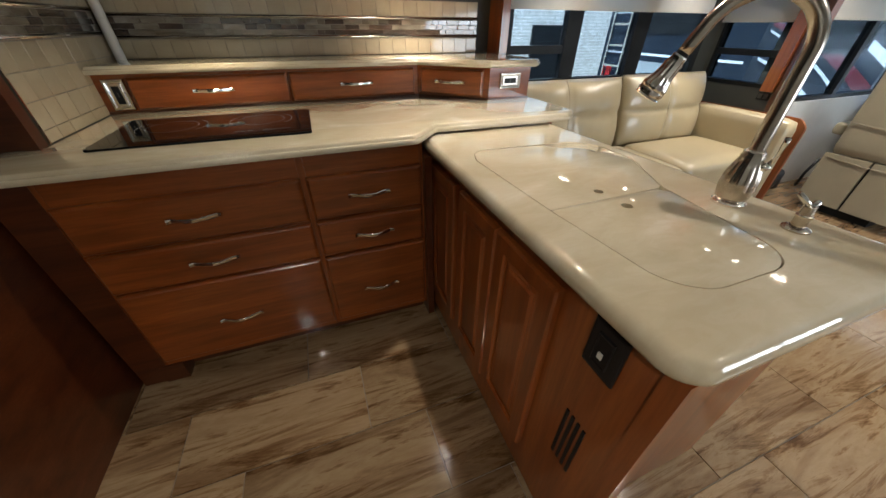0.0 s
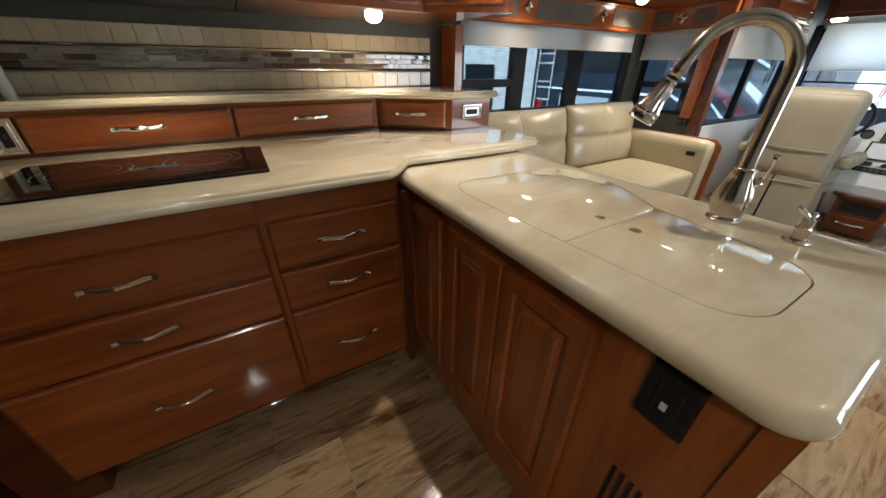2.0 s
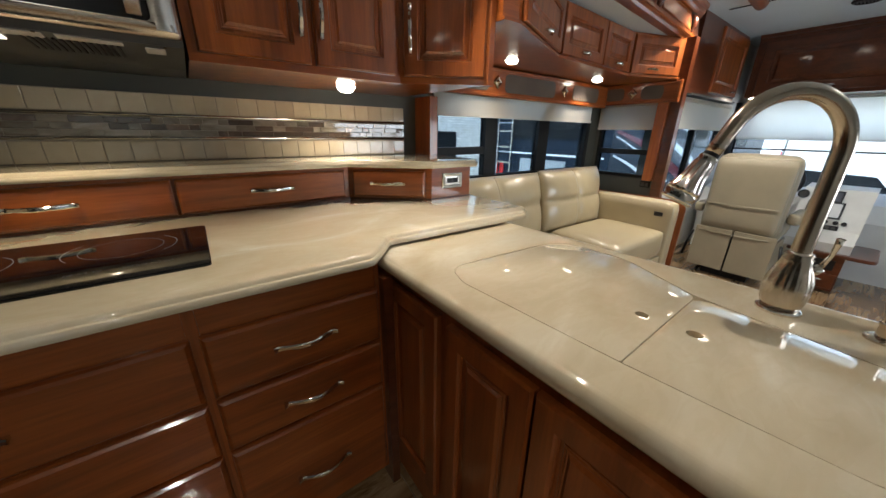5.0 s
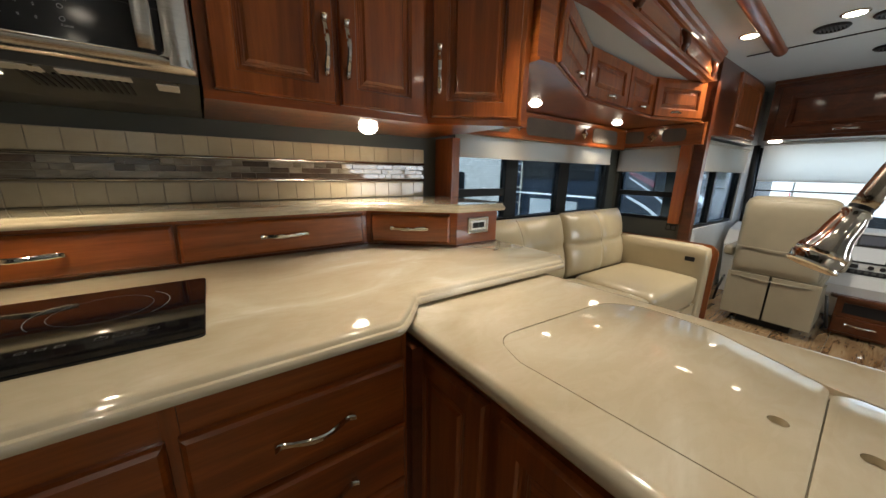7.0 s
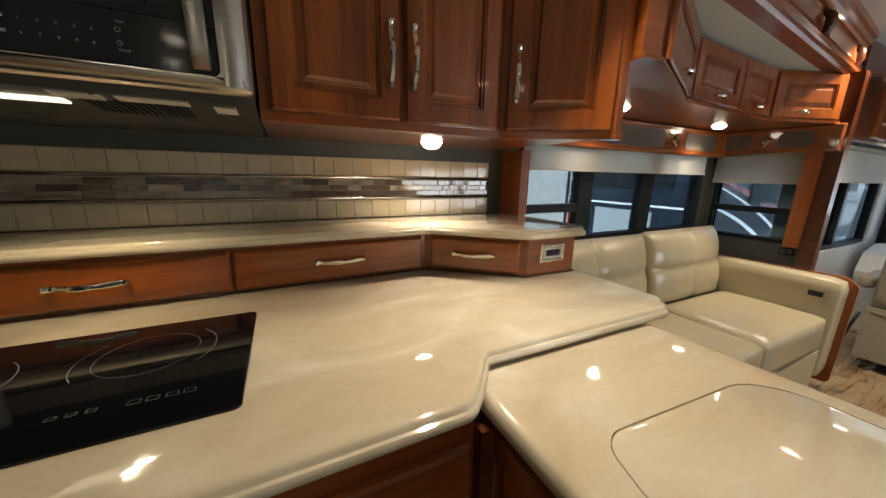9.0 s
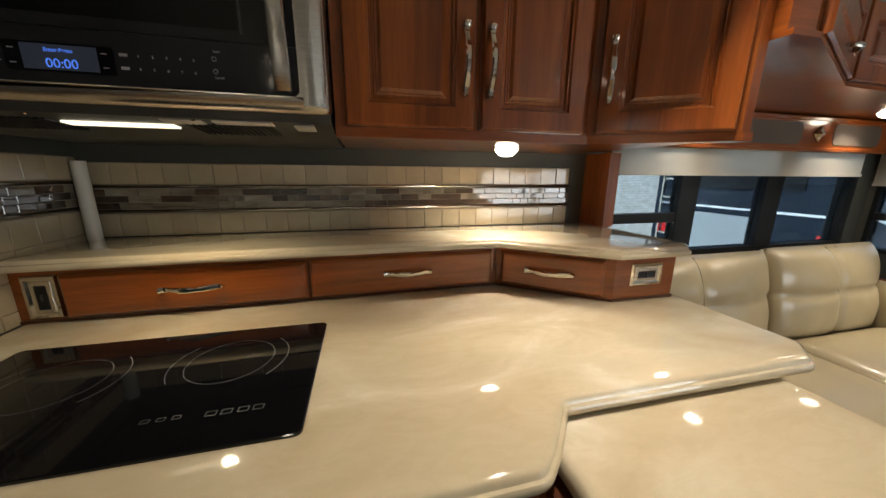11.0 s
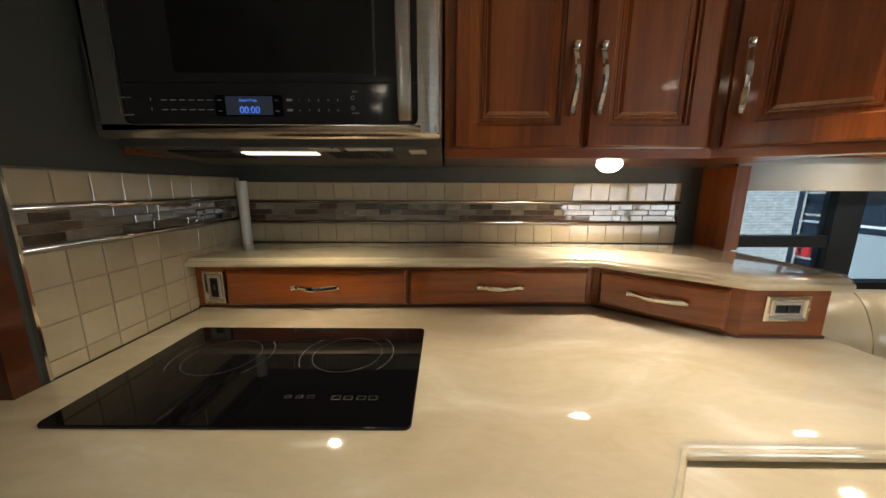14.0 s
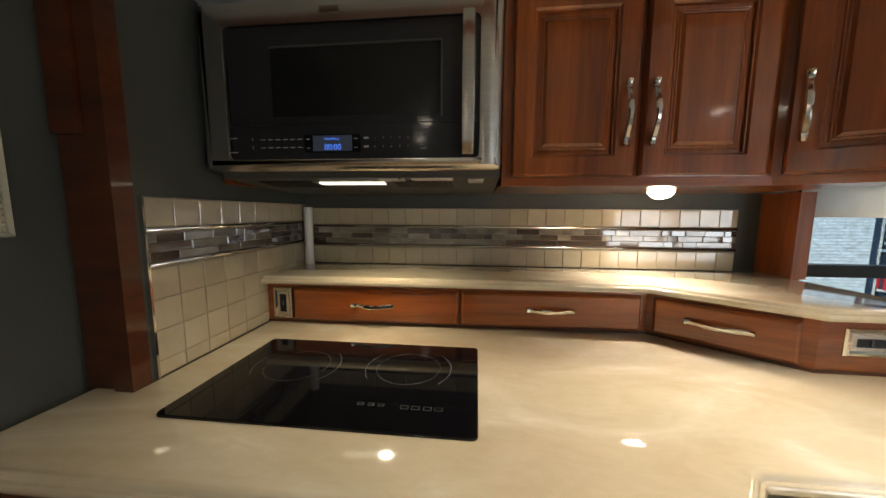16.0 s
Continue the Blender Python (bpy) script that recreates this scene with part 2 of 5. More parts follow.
_r = ramp(_n, [(0.3, (0.72, 0.72, 0.72)), (0.7, (1.15, 1.15, 1.15))])
_l.new(_t.outputs[0], _r.inputs[0])
_l.new(mix(_n, _l, _bk.outputs[0], _r.outputs[0], 1.0, "MULTIPLY"), _p.inputs["Base Color"])
setp(_p, Roughness=0.9)
bump(_n, _l, _p, _bk.outputs[1], 0.6, 0.02)
LOT = plain("pale_concrete", (0.27, 0.27, 0.26), 0.85, vary=0.15, scale=0.6, bumpy=0.4, bscale=60)
TYRE = plain("tyre_rubber", (0.02, 0.02, 0.02), 0.8)
REDLENS = plain("red_lens", (0.4, 0.02, 0.02), 0.2)


def glow(name, colour, strength):
    m, n, l, p = mat_new(name)
    setp(p, Base_Color=(*[min(1, c) for c in colour], 1), Emission_Color=(*colour, 1), Emission_Strength=strength, Roughness=0.4)
    return m


LAMP_GLOW = glow("lit_lens", (1.0, 0.88, 0.68), 5.0)
HOOD_GLOW = glow("hood_lens", (1.0, 0.90, 0.66), 0.45)
DISPLAY = glow("display_blue", (0.08, 0.22, 0.9), 0.22)
SCREEN_G = glow("display_panel", (0.02, 0.024, 0.035), 0.15)
SCREEN_L = glow("console_screen", (0.26, 0.26, 0.25), 0.2)


def glass(name, tint=(0.8, 0.86, 0.9)):
    m, n, l, p = mat_new(name)
    setp(p, Base_Color=(*tint, 1), Roughness=0.0, Transmission_Weight=1.0, IOR=1.01, Specular_IOR_Level=0.6)
    p.inputs["IOR"].default_value = 1.1
    return m


GLASS = glass("window_glass", (0.58, 0.68, 0.74))
GLASS_T = glass("tinted_glass", (0.25, 0.33, 0.38))

# ---- mesh helpers ----
from mathutils.geometry import tessellate_polygon

HOME = {}


def thing(name, loc, label, category, group="", rz=0.0):
    e = new(name)
    e.empty_display_size = 0.05
    e.matrix_world = pose(*loc, 0, 0, rz)
    HOME[e] = pose(*loc, 0, 0, rz)
    return tagged(e, label, category, group)


def part(name, bm, material, parent=None, label="", kind="", at=None, smooth=False, bevel=0.0, seg=2):
    """One mesh object, given in world places (or in the frame `at`), under parent."""
    if bevel:
        es = [e for e in bm.edges if len(e.link_faces) == 2 and e.calc_face_angle(0) > 0.5]
        bmesh.ops.bevel(bm, geom=es, offset=bevel, segments=seg, profile=0.5, affect="EDGES", clamp_overlap=True)
    if at is not None:
        bm.transform(at)
    home = HOME.get(parent)
    if home is not None:
        bm.transform(home.inverted())
    bmesh.ops.recalc_face_normals(bm, faces=bm.faces[:])
    me = bpy.data.meshes.new(name)
    if smooth or bevel:
        for f in bm.faces:
            f.smooth = True
        if not smooth or smooth == "angle":
            for e in bm.edges:
                if len(e.link_faces) == 2 and e.calc_face_angle(0) > 0.6:
                    e.smooth = False
    bm.to_mesh(me)
    bm.free()
    me.materials.append(material)
    o = new(name, me)
    if parent is not None:
        o.parent = parent
        HOME[o] = home
    return tagged(o, label, "", "", kind)


def solo(name, bm, material, label="", category="", group="", kind="", **kw):
    o = part(name, bm, material, **kw)
    return tagged(o, label, category, group, kind)


def box(x0, y0, z0, x1, y1, z1, bm=None):
    bm = bm or bmesh.new()
    vs = [bm.verts.new((x, y, z)) for x in (x0, x1) for y in (y0, y1) for z in (z0, z1)]
    for q in ((0, 1, 3, 2), (4, 6, 7, 5), (0, 4, 5, 1), (2, 3, 7, 6), (0, 2, 6, 4), (1, 5, 7, 3)):
        bm.faces.new([vs[i] for i in q])
    return bm


def prism(poly, z0, z1, bm=None):
    bm = bm or bmesh.new()
    a = [bm.verts.new((x, y, z0)) for x, y in poly]
    b = [bm.verts.new((x, y, z1)) for x, y in poly]
    n = len(poly)
    for i in range(n):
        bm.faces.new((a[i], a[(i + 1) % n], b[(i + 1) % n], b[i]))
    bm.faces.new(a[::-1])
    bm.faces.new(b)
    return bm


def rounded(pts, radii, seg=6):
    """Corner points of a closed line, rounded by their radii."""
    out, n = [], len(pts)
    if not isinstance(radii, (list, tuple)):
        radii = [radii] * n
    for i in range(n):
        p, a, b = Vector(pts[i]), Vector(pts[i - 1]), Vector(pts[(i + 1) % n])
        u, v = (a - p).normalized(), (b - p).normalized()
        r = radii[i]
        ang = u.angle(v)
        if r <= 0 or ang > 3.1:
            out.append(tuple(p))
            continue
        d = min(r / math.tan(ang / 2), (a - p).length * 0.48, (b - p).length * 0.48)
        s, e = p + u * d, p + v * d
        c = p + (u + v).normalized() * (d / math.cos(ang / 2))
        for k in range(seg + 1):
            w = k / seg
            q = (s - c).lerp(e - c, w).normalized() * (s - c).length
            out.append(tuple(c + q))
    return out


def inset_line(pts, d):
    out, n = [], len(pts)
    area = sum(pts[i - 1][0] * pts[i][1] - pts[i][0] * pts[i - 1][1] for i in range(n))
    sgn = 1 if area > 0 else -1
    for i in range(n):
        p, a, b = Vector(pts[i]), Vector(pts[i - 1]), Vector(pts[(i + 1) % n])
        u, v = (p - a).normalized(), (b - p).normalized()
        n1, n2 = Vector((-u.y, u.x)) * sgn, Vector((-v.y, v.x)) * sgn
        m = n1 + n2
        m = m / max(m.length_squared / 2, 0.3) if m.length > 1e-6 else n1
        out.append(tuple(p + m * d))
    return out


def slab(poly, profile, holes=(), bm=None):
    """A slab whose edge follows profile, rows of (inset, height), from below to above."""
    bm = bm or bmesh.new()
    n, prev, rings = len(poly), None, []
    for ins, z in profile:
        ring = [bm.verts.new((x, y, z)) for x, y in (inset_line(poly, ins) if ins else poly)]
        if prev:
            for i in range(n):
                bm.faces.new((prev[i], prev[(i + 1) % n], ring[(i + 1) % n], ring[i]))
        prev = ring
        rings.append(ring)
    if not holes:
        bm.faces.new(rings[0][::-1])
        bm.faces.new(rings[-1])
        return bm
    z0, z1 = profile[0][1], profile[-1][1]
    hb, ht = [], []
    for h in holes:
        lo, hi = [bm.verts.new((x, y, z0)) for x, y in h], [bm.verts.new((x, y, z1)) for x, y in h]
        k = len(h)
        for i in range(k):
            bm.faces.new((lo[i], lo[(i + 1) % k], hi[(i + 1) % k], hi[i]))
        hb.append(lo)
        ht.append(hi)
    for base, hs in ((rings[0], hb), (rings[-1], ht)):
        loops = [base] + hs
        flat = [v for lp in loops for v in lp]
        for tri in tessellate_polygon([[v.co for v in lp] for lp in loops]):
            try:
                bm.faces.new([flat[i] for i in tri])
            except ValueError:
                pass
    return bm


def soft_slab(pts, radii, profile, seg=5):
    """As slab(), from corners and radii, with each ring rounded afresh so that tight corners stay clean."""
    bm = bmesh.new()
    n = len(pts)
    area = sum(pts[i - 1][0] * pts[i][1] - pts[i][0] * pts[i - 1][1] for i in range(n))
    convex = []
    for i in range(n):
        a, p, b = Vector(pts[i - 1]), Vector(pts[i]), Vector(pts[(i + 1) % n])
        convex.append(((p - a).x * (b - p).y - (p - a).y * (b - p).x) * area > 0)
    prev, rings = None, []
    for ins, z in profile:
        line = inset_line(pts, ins) if ins else pts
        rr = [0 if r == 0 else max(0.003, r - ins) if c else r + ins for r, c in zip(radii, convex)]
        ring = [bm.verts.new((x, y, z)) for x, y in rounded(line, rr, seg)]
        if prev:
            for i in range(len(ring)):
                bm.faces.new((prev[i], prev[(i + 1) % len(ring)], ring[(i + 1) % len(ring)], ring[i]))
        prev = ring
        rings.append(ring)
    for ring in (rings[0], rings[-1]):
        for tri in tessellate_polygon([[v.co for v in ring]]):
            bm.faces.new([ring[i] for i in tri])
    return bm


def circle(cx, cy, r, n=24):
    return [(cx + r * math.cos(2 * math.pi * i / n), cy + r * math.sin(2 * math.pi * i / n)) for i in range(n)]


def lathe(profile, n=32, flute=None, bm=None, at=(0, 0, 0)):
    """A turned shape round z: profile rows of (radius, z); flute(z, angle) scales the radius."""
    bm = bm or bmesh.new()
    prev = None
    for r, z in profile:
        ring = []
        for i in range(n):
            a = 2 * math.pi * i / n
            k = flute(z, a) if flute else 1
            ring.append(bm.verts.new((at[0] + r * k * math.cos(a), at[1] + r * k * math.sin(a), at[2] + z)))
        if prev:
            for i in range(n):
                bm.faces.new((prev[i], prev[(i + 1) % n], ring[(i + 1) % n], ring[i]))
        else:
            bm.faces.new(ring[::-1])
        prev = ring
    bm.faces.new(prev)
    return bm


def tube(points, radii, n=16, bm=None, flat=1.0):
    bm = bm or bmesh.new()
    pts = [Vector(p) for p in points]
    if not isinstance(radii, (list, tuple)):
        radii = [radii] * len(pts)
    prev, side = None, None
    for i, p in enumerate(pts):
        d = (pts[min(i + 1, len(pts) - 1)] - pts[max(i - 1, 0)]).normalized()
        if side is None:
            side = d.orthogonal().normalized()
        side = (side - d * side.dot(d)).normalized()
        up = d.cross(side)
        ring = [bm.verts.new(p + side * radii[i] * math.cos(2 * math.pi * k / n) + up * radii[i] * flat * math.sin(2 * math.pi * k / n)) for k in range(n)]
        if prev:
            for k in range(n):
                bm.faces.new((prev[k], prev[(k + 1) % n], ring[(k + 1) % n], ring[k]))
        else:
            bm.faces.new(ring[::-1])
        prev = ring
    bm.faces.new(prev)
    return bm


def carved(w, h, rings, back=0.0, bm=None):
    """A front in the x-z plane that looks to -y; rings of (inset, depth to the front) from the rim inward."""
    bm = bm or bmesh.new()
    prev = [bm.verts.new(v) for v in ((0, back, 0), (w, back, 0), (w, back, h), (0, back, h))]
    bm.faces.new(prev[::-1])
    for ins, d in rings:
        ring = [bm.verts.new(v) for v in ((ins, -d, ins), (w - ins, -d, ins), (w - ins, -d, h - ins), (ins, -d, h - ins))]
        for i in range(4):
            bm.faces.new((prev[i], prev[(i + 1) % 4], ring[(i + 1) % 4], ring[i]))
        prev = ring
    bm.faces.new(prev)
    return bm


def frame_ring(w, h, rings):
    """Like carved, but open in the middle: the last ring goes back to the rear."""
    bm = bmesh.new()
    first = prev = [bm.verts.new(v) for v in ((0, 0, 0), (w, 0, 0), (w, 0, h), (0, 0, h))]
    for ins, d in rings:
        ring = [bm.verts.new(v) for v in ((ins, -d, ins), (w - ins, -d, ins), (w - ins, -d, h - ins), (ins, -d, h - ins))]
        for i in range(4):
            bm.faces.new((prev[i], prev[(i + 1) % 4], ring[(i + 1) % 4], ring[i]))
        prev = ring
    for i in range(4):
        bm.faces.new((prev[i], prev[(i + 1) % 4], first[(i + 1) % 4], first[i]))
    return bm


def pull(parent, at, length=0.15, vertical=False, label="chrome bow handle"):
    """A bowed bar handle, centred on the frame's origin and standing out to -y."""
    bm = bmesh.new()
    prev, N = None, 22
    for i in range(N + 1):
        u = i / N
        x = (u - 0.5) * length
        e = abs(u - 0.5) * 2
        out = 0.007 + 0.021 * math.cos(math.pi / 2 * min(1, e / 0.86)) ** 1.3 + (0.006 * (e - 0.86) / 0.14 if e > 0.86 else 0)
        dip = 0.0
        wd = 0.0056 + 0.0018 * abs(math.cos(math.pi * 2.5 * u))
        th = 0.0042
        c = [(x, -out - th, dip - wd * 0.55), (x, -out - th, dip + wd * 0.55), (x, -out - th * 0.4, dip + wd), (x, -out + 0.001, dip + wd * 0.8), (x, -out + 0.001, dip - wd * 0.8), (x, -out - th * 0.4, dip - wd)]
        ring = [bm.verts.new(v) for v in c]
        if prev:
            for k in range(6):
                bm.faces.new((prev[k], prev[(k + 1) % 6], ring[(k + 1) % 6], ring[k]))
        else:
            bm.faces.new(ring[::-1])
        prev = ring
    bm.faces.new(prev)
    for s in (-1, 1):
        box(s * length * 0.46 - 0.005, -0.01, -0.004, s * length * 0.46 + 0.005, 0.0, 0.004, bm)
    if vertical:
        bm.transform(Matrix.Rotation(radians(90), 4, "Y"))
    return part("handle", bm, CHROME, parent, label, at=at, smooth="angle")


def writing(text, size, parent, at, material, name="lettering"):
    cu = bpy.data.curves.new(name, "FONT")
    cu.body, cu.size, cu.align_x, cu.extrude = text, size, "CENTER", 0.0002
    tmp = bpy.data.objects.new(name, cu)
    scene.collection.objects.link(tmp)
    me = bpy.data.meshes.new_from_object(tmp.evaluated_get(bpy.context.evaluated_depsgraph_get()))
    bpy.data.objects.remove(tmp)
    bm = bmesh.new()
    bm.from_mesh(me)
    bpy.data.meshes.remove(me)
    bm.transform(Matrix.Rotation(radians(90), 4, "X"))
    return part(name, bm, material, parent, at=at)


T = Matrix.Translation


def facing(x, y, z, rz=0):
    return pose(x, y, z, 0, 0, rz)

# ---- structure ----
BACK, LEFT = 2.03, -0.636
ST = "structure"


def wall(name, boxes, material=None, label="", **kw):
    bm = bmesh.new()
    for b in boxes:
        box(*b, bm=bm)
    return solo(name, bm, material or PAPER, label, "wall", kind=ST, **kw)


wall("wall_slide_back", [(LEFT - 0.1, BACK, -0.1, 1.29, BACK + 0.08, SLIDE + 0.25), (2.95, BACK, -0.1, 3.2, BACK + 0.08, SLIDE + 0.25),
                         (1.29, BACK, -0.1, 2.95, BACK + 0.08, 0.86), (1.29, BACK, 1.45, 2.95, BACK + 0.08, SLIDE + 0.25)], label="olive grey papered wall behind the kitchen and the sofa")
wall("wall_slide_side", [(LEFT - 0.14, 1.312, -0.1, LEFT, BACK, SLIDE + 0.25)], label="olive grey papered side wall beside the cooktop")
wall("wall_aisle", [(-0.84, 0.3, 0.87, -0.745, 1.311, CEIL + 0.1)], label="olive grey papered partition wall")
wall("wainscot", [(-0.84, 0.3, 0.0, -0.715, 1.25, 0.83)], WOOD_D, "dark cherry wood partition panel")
wall("wall_slide_front", [(3.09, 1.477, -0.1, 3.17, 1.53, SLIDE + 0.25), (3.09, 2.0, -0.1, 3.17, BACK, SLIDE + 0.25),
                          (3.09, 1.53, -0.1, 3.17, 2.0, 0.835), (3.09, 1.53, 1.42, 3.17, 2.0, SLIDE + 0.25)], label="olive grey papered end wall of the sofa nook")
wall("wall_driver_side", [(3.17, 1.56, -0.1, 3.24, 1.66, CEIL + 0.1), (4.78, 1.56, -0.1, 5.3, 1.66, CEIL + 0.1), (3.24, 1.56, -0.1, 4.78, 1.66, 0.72), (3.24, 1.56, 1.48, 4.78, 1.66, CEIL + 0.1)], DASH, label="pale wall beside the driver's seat")
wall("wall_front", [(5.1, -1.6, -0.1, 5.22, 1.56, 0.56), (5.1, -1.6, 1.5, 5.22, 1.56, CEIL + 0.1)], DASH, "pale wall under and over the windscreen")
# Never in view; its pale finish is chosen to bounce light onto the kitchen.
wall("wall_opposite", [(-2.6, -1.6, -0.1, 2.0, -1.5, CEIL + 0.1), (3.7, -1.6, -0.1, 5.1, -1.5, CEIL + 0.1), (2.0, -1.6, -0.1, 3.7, -1.5, 0.65), (2.0, -1.6, 1.35, 3.7, -1.5, CEIL + 0.1)], HEADLINER, label="plain unseen wall across the aisle, pale to bounce light")
wall("wall_rear", [(-2.7, -1.6, -0.1, -2.6, 2.1, CEIL + 0.1)], label="olive grey papered rear wall")
wall("wall_rear_side", [(-2.6, 1.25, -0.1, LEFT - 0.14, 1.35, CEIL + 0.1)], label="olive grey papered wall behind the partition")
solo("floor", box(-2.6, -1.5, -0.1, 5.1, BACK, -0.004), FLOOR_GROUT, "grouted subfloor between stone tiles", "floor", kind=ST)

c = bmesh.new()
box(-2.7, -1.6, CEIL, 5.2, 1.58, CEIL + 0.1, c)
box(3.17, 1.58, CEIL, 5.2, 1.66, CEIL + 0.1, c)
solo("ceiling", c, HEADLINER, "pale padded vinyl ceiling", "ceiling", kind=ST)
solo("ceiling_nook", prism([(LEFT - 0.14, 1.36), (1.5, 1.36), (3.17, 1.515), (3.17, BACK), (LEFT - 0.14, BACK)], SLIDE, SLIDE + 0.06), HEADLINER, "lower pale vinyl ceiling over the sofa nook", "ceiling", kind=ST)

# fascia along the slide-out's edge, a little oblique past the kitchen
c = bmesh.new()
prof = [(0.05, 0.0), (0.0, -0.001), (-0.006, -0.012), (-0.020, -0.013), (-0.030, -0.002), (-0.034, 0.010), (-0.042, 0.014), (-0.044, 0.030), (-0.032, 0.037),
        (-0.014, 0.158), (-0.026, 0.162), (-0.030, 0.176), (-0.040, 0.184), (-0.046, 0.205), (-0.058, 0.215), (-0.062, CEIL - SLIDE - 0.001), (0.05, CEIL - SLIDE - 0.001)]
prev = None
for fx, fy in ((LEFT - 0.1, 1.345), (1.5, 1.345), (3.3, 1.517)):
    ring = [c.verts.new((fx, fy + y, SLIDE + z)) for y, z in prof]
    if prev:
        for i in range(len(prof)):
            c.faces.new((prev[i], prev[(i + 1) % len(prof)], ring[(i + 1) % len(prof)], ring[i]))
    else:
        c.faces.new(ring)
    prev = ring
c.faces.new(prev[::-1])
solo("trim_fascia", c, WOOD_H, "glossy cherry wood fascia with moulded edges under the ceiling", "trim", kind=ST)
FT = math.atan2(0.172, 1.8)
t = thing("fascia_panels", (1.5, 1.39, SLIDE), "glossy cherry wood inset panels along the ceiling fascia", "trim")
for k in range(5):
    x0 = -0.42 + k * 0.72
    if x0 > 0.9 and x0 < 1.5:
        x0 += 0.02
    M = T((x0, 1.312 + max(0, (x0 - 1.5) * 0.0956), SLIDE + 0.042)) @ Matrix.Rotation(FT if x0 > 1.2 else 0, 4, "Z") @ Matrix.Rotation(radians(-8.5), 4, "X")
    part("panel", carved(0.60, 0.105, [(0.0, 0.004), (0.006, 0.008), (0.014, 0.004), (0.018, 0.004)]), WOOD_H, t, at=M)
    for bx in (-0.055, 0.650):
        part("corbel", tube([(bx, 0.006, 0.0), (bx, -0.018, 0.03), (bx, -0.022, 0.07), (bx, 0.0, 0.105)], [0.014, 0.018, 0.018, 0.012], 10), WOOD_D, t, at=M, smooth=True)
# ceiling beam trim, lamps, vents
solo("trim_ceiling_beam", tube([(2.12, 1.150, CEIL - 0.012), (2.16, 1.152, CEIL - 0.014), (3.50, 1.222, CEIL - 0.014), (3.53, 1.223, CEIL - 0.008)], [0.030, 0.036, 0.036, 0.040], 16), WOOD_H, "glossy half-round wood batten across the ceiling", "trim", kind=ST, smooth=True)
solo("trim_ceiling_seam", box(3.52, -1.4, CEIL - 0.006, 3.535, 1.4, CEIL - 0.001), BLACK, "thin dark seam strip in the ceiling", "trim", kind=ST)


def ceiling_light(x, y, z, r, label, down=0.0):
    t = thing("ceiling_light", (x, y, z), label, "lamp", "ceiling downlights")
    part("rim", lathe([(r * 1.25, 0.0), (r * 1.25, -0.004), (r * 1.1, -0.008), (r, -0.006)], 28), NICKEL, t, at=T((x, y, z)), smooth="angle")
    part("lens", lathe([(r * 0.98, -0.0065), (r * 0.9, -0.0085), (r * 0.02, -0.009)], 28), LAMP_GLOW, t, at=T((x, y, z)), smooth=True)


# Fixtures for the ceiling lamps, the three added fill lamps included.
for lx, ly in CEIL_AND_FILL_LAMPS:
    ceiling_light(lx, ly, CEIL, 0.045, "round recessed ceiling downlight, lit, from a set with added fill lamps")


def puck(x, y, z):
    t = thing("puck_light", (x, y, z), "small white puck light under the cabinet, lit", "lamp", "cabinet puck lights")
    part("housing", lathe([(0.040, 0.0), (0.040, -0.002), (0.038, -0.003)], 24), WHITE, t, at=T((x, y, z)), smooth="angle")
    part("lens", lathe([(0.0372, 0.0), (0.0378, -0.004), (0.036, -0.010), (0.031, -0.016), (0.025, -0.022), (0.016, -0.0265), (0.003, -0.028)], 24), LAMP_GLOW, t, at=T((x, y, z)), smooth=True)


for (x, y, _z), zz in zip(PUCKS, (1.348, 1.563, 1.563)):
    puck(x, y, zz)


def vent(x, y, name="ceiling_vent"):
    t = thing(name, (x, y, CEIL), "round black air vent in the ceiling", "vent", "ceiling vents")
    part("bezel", lathe([(0.075, 0.0), (0.078, -0.006), (0.07, -0.014), (0.06, -0.014), (0.055, -0.004)], 32), BLACK, t, at=T((x, y, CEIL)), smooth="angle")
    bm = bmesh.new()
    for i in range(-3, 4):
        w = math.sqrt(max(0.0004, 0.055 ** 2 - (i * 0.016) ** 2))
        box(x - w, y + i * 0.016 - 0.003, CEIL - 0.012, x + w, y + i * 0.016 + 0.003, CEIL - 0.006, bm)
    part("louvres", bm, GREYSTEEL, t)


vent(3.28, 0.967), vent(3.25, 0.74), vent(4.0, 0.77)

# windows: frames, panes, sills
def window(name, poly_boxes, panes, label):
    t = thing(name, (panes[0][0], panes[0][1], panes[0][2]), label, "window")
    tagged(t, kind=ST)
    for b in poly_boxes:
        part("window_frame", box(*b), FRAME_BLACK, t, bevel=0.004)
    for b in panes:
        o = part("pane", box(*b), GLASS_T if b[0] < 4.9 else GLASS, t)
        o.visible_shadow = False
    return t


W = BACK
window("window_1", [(1.29, W - 0.01, 0.86, 2.95, W + 0.05, 0.895), (1.29, W - 0.01, 1.42, 2.95, W + 0.05, 1.45), (1.29, W - 0.01, 0.895, 1.32, W + 0.05, 1.42), (2.90, W - 0.01, 0.895, 2.95, W + 0.05, 1.42),
                    (1.71, W - 0.005, 0.895, 1.82, W + 0.045, 1.42), (2.265, W - 0.005, 0.895, 2.385, W + 0.045, 1.42), (1.32, W + 0.0, 1.038, 1.71, W + 0.04, 1.084)],
       [(1.32, W + 0.02, 1.084, 1.71, W + 0.025, 1.42), (1.32, W + 0.02, 0.895, 1.71, W + 0.025, 1.038), (1.82, W + 0.02, 0.895, 2.265, W + 0.025, 1.42), (2.385, W + 0.02, 0.895, 2.90, W + 0.025, 1.42)], "black framed sliding window over the sofa")
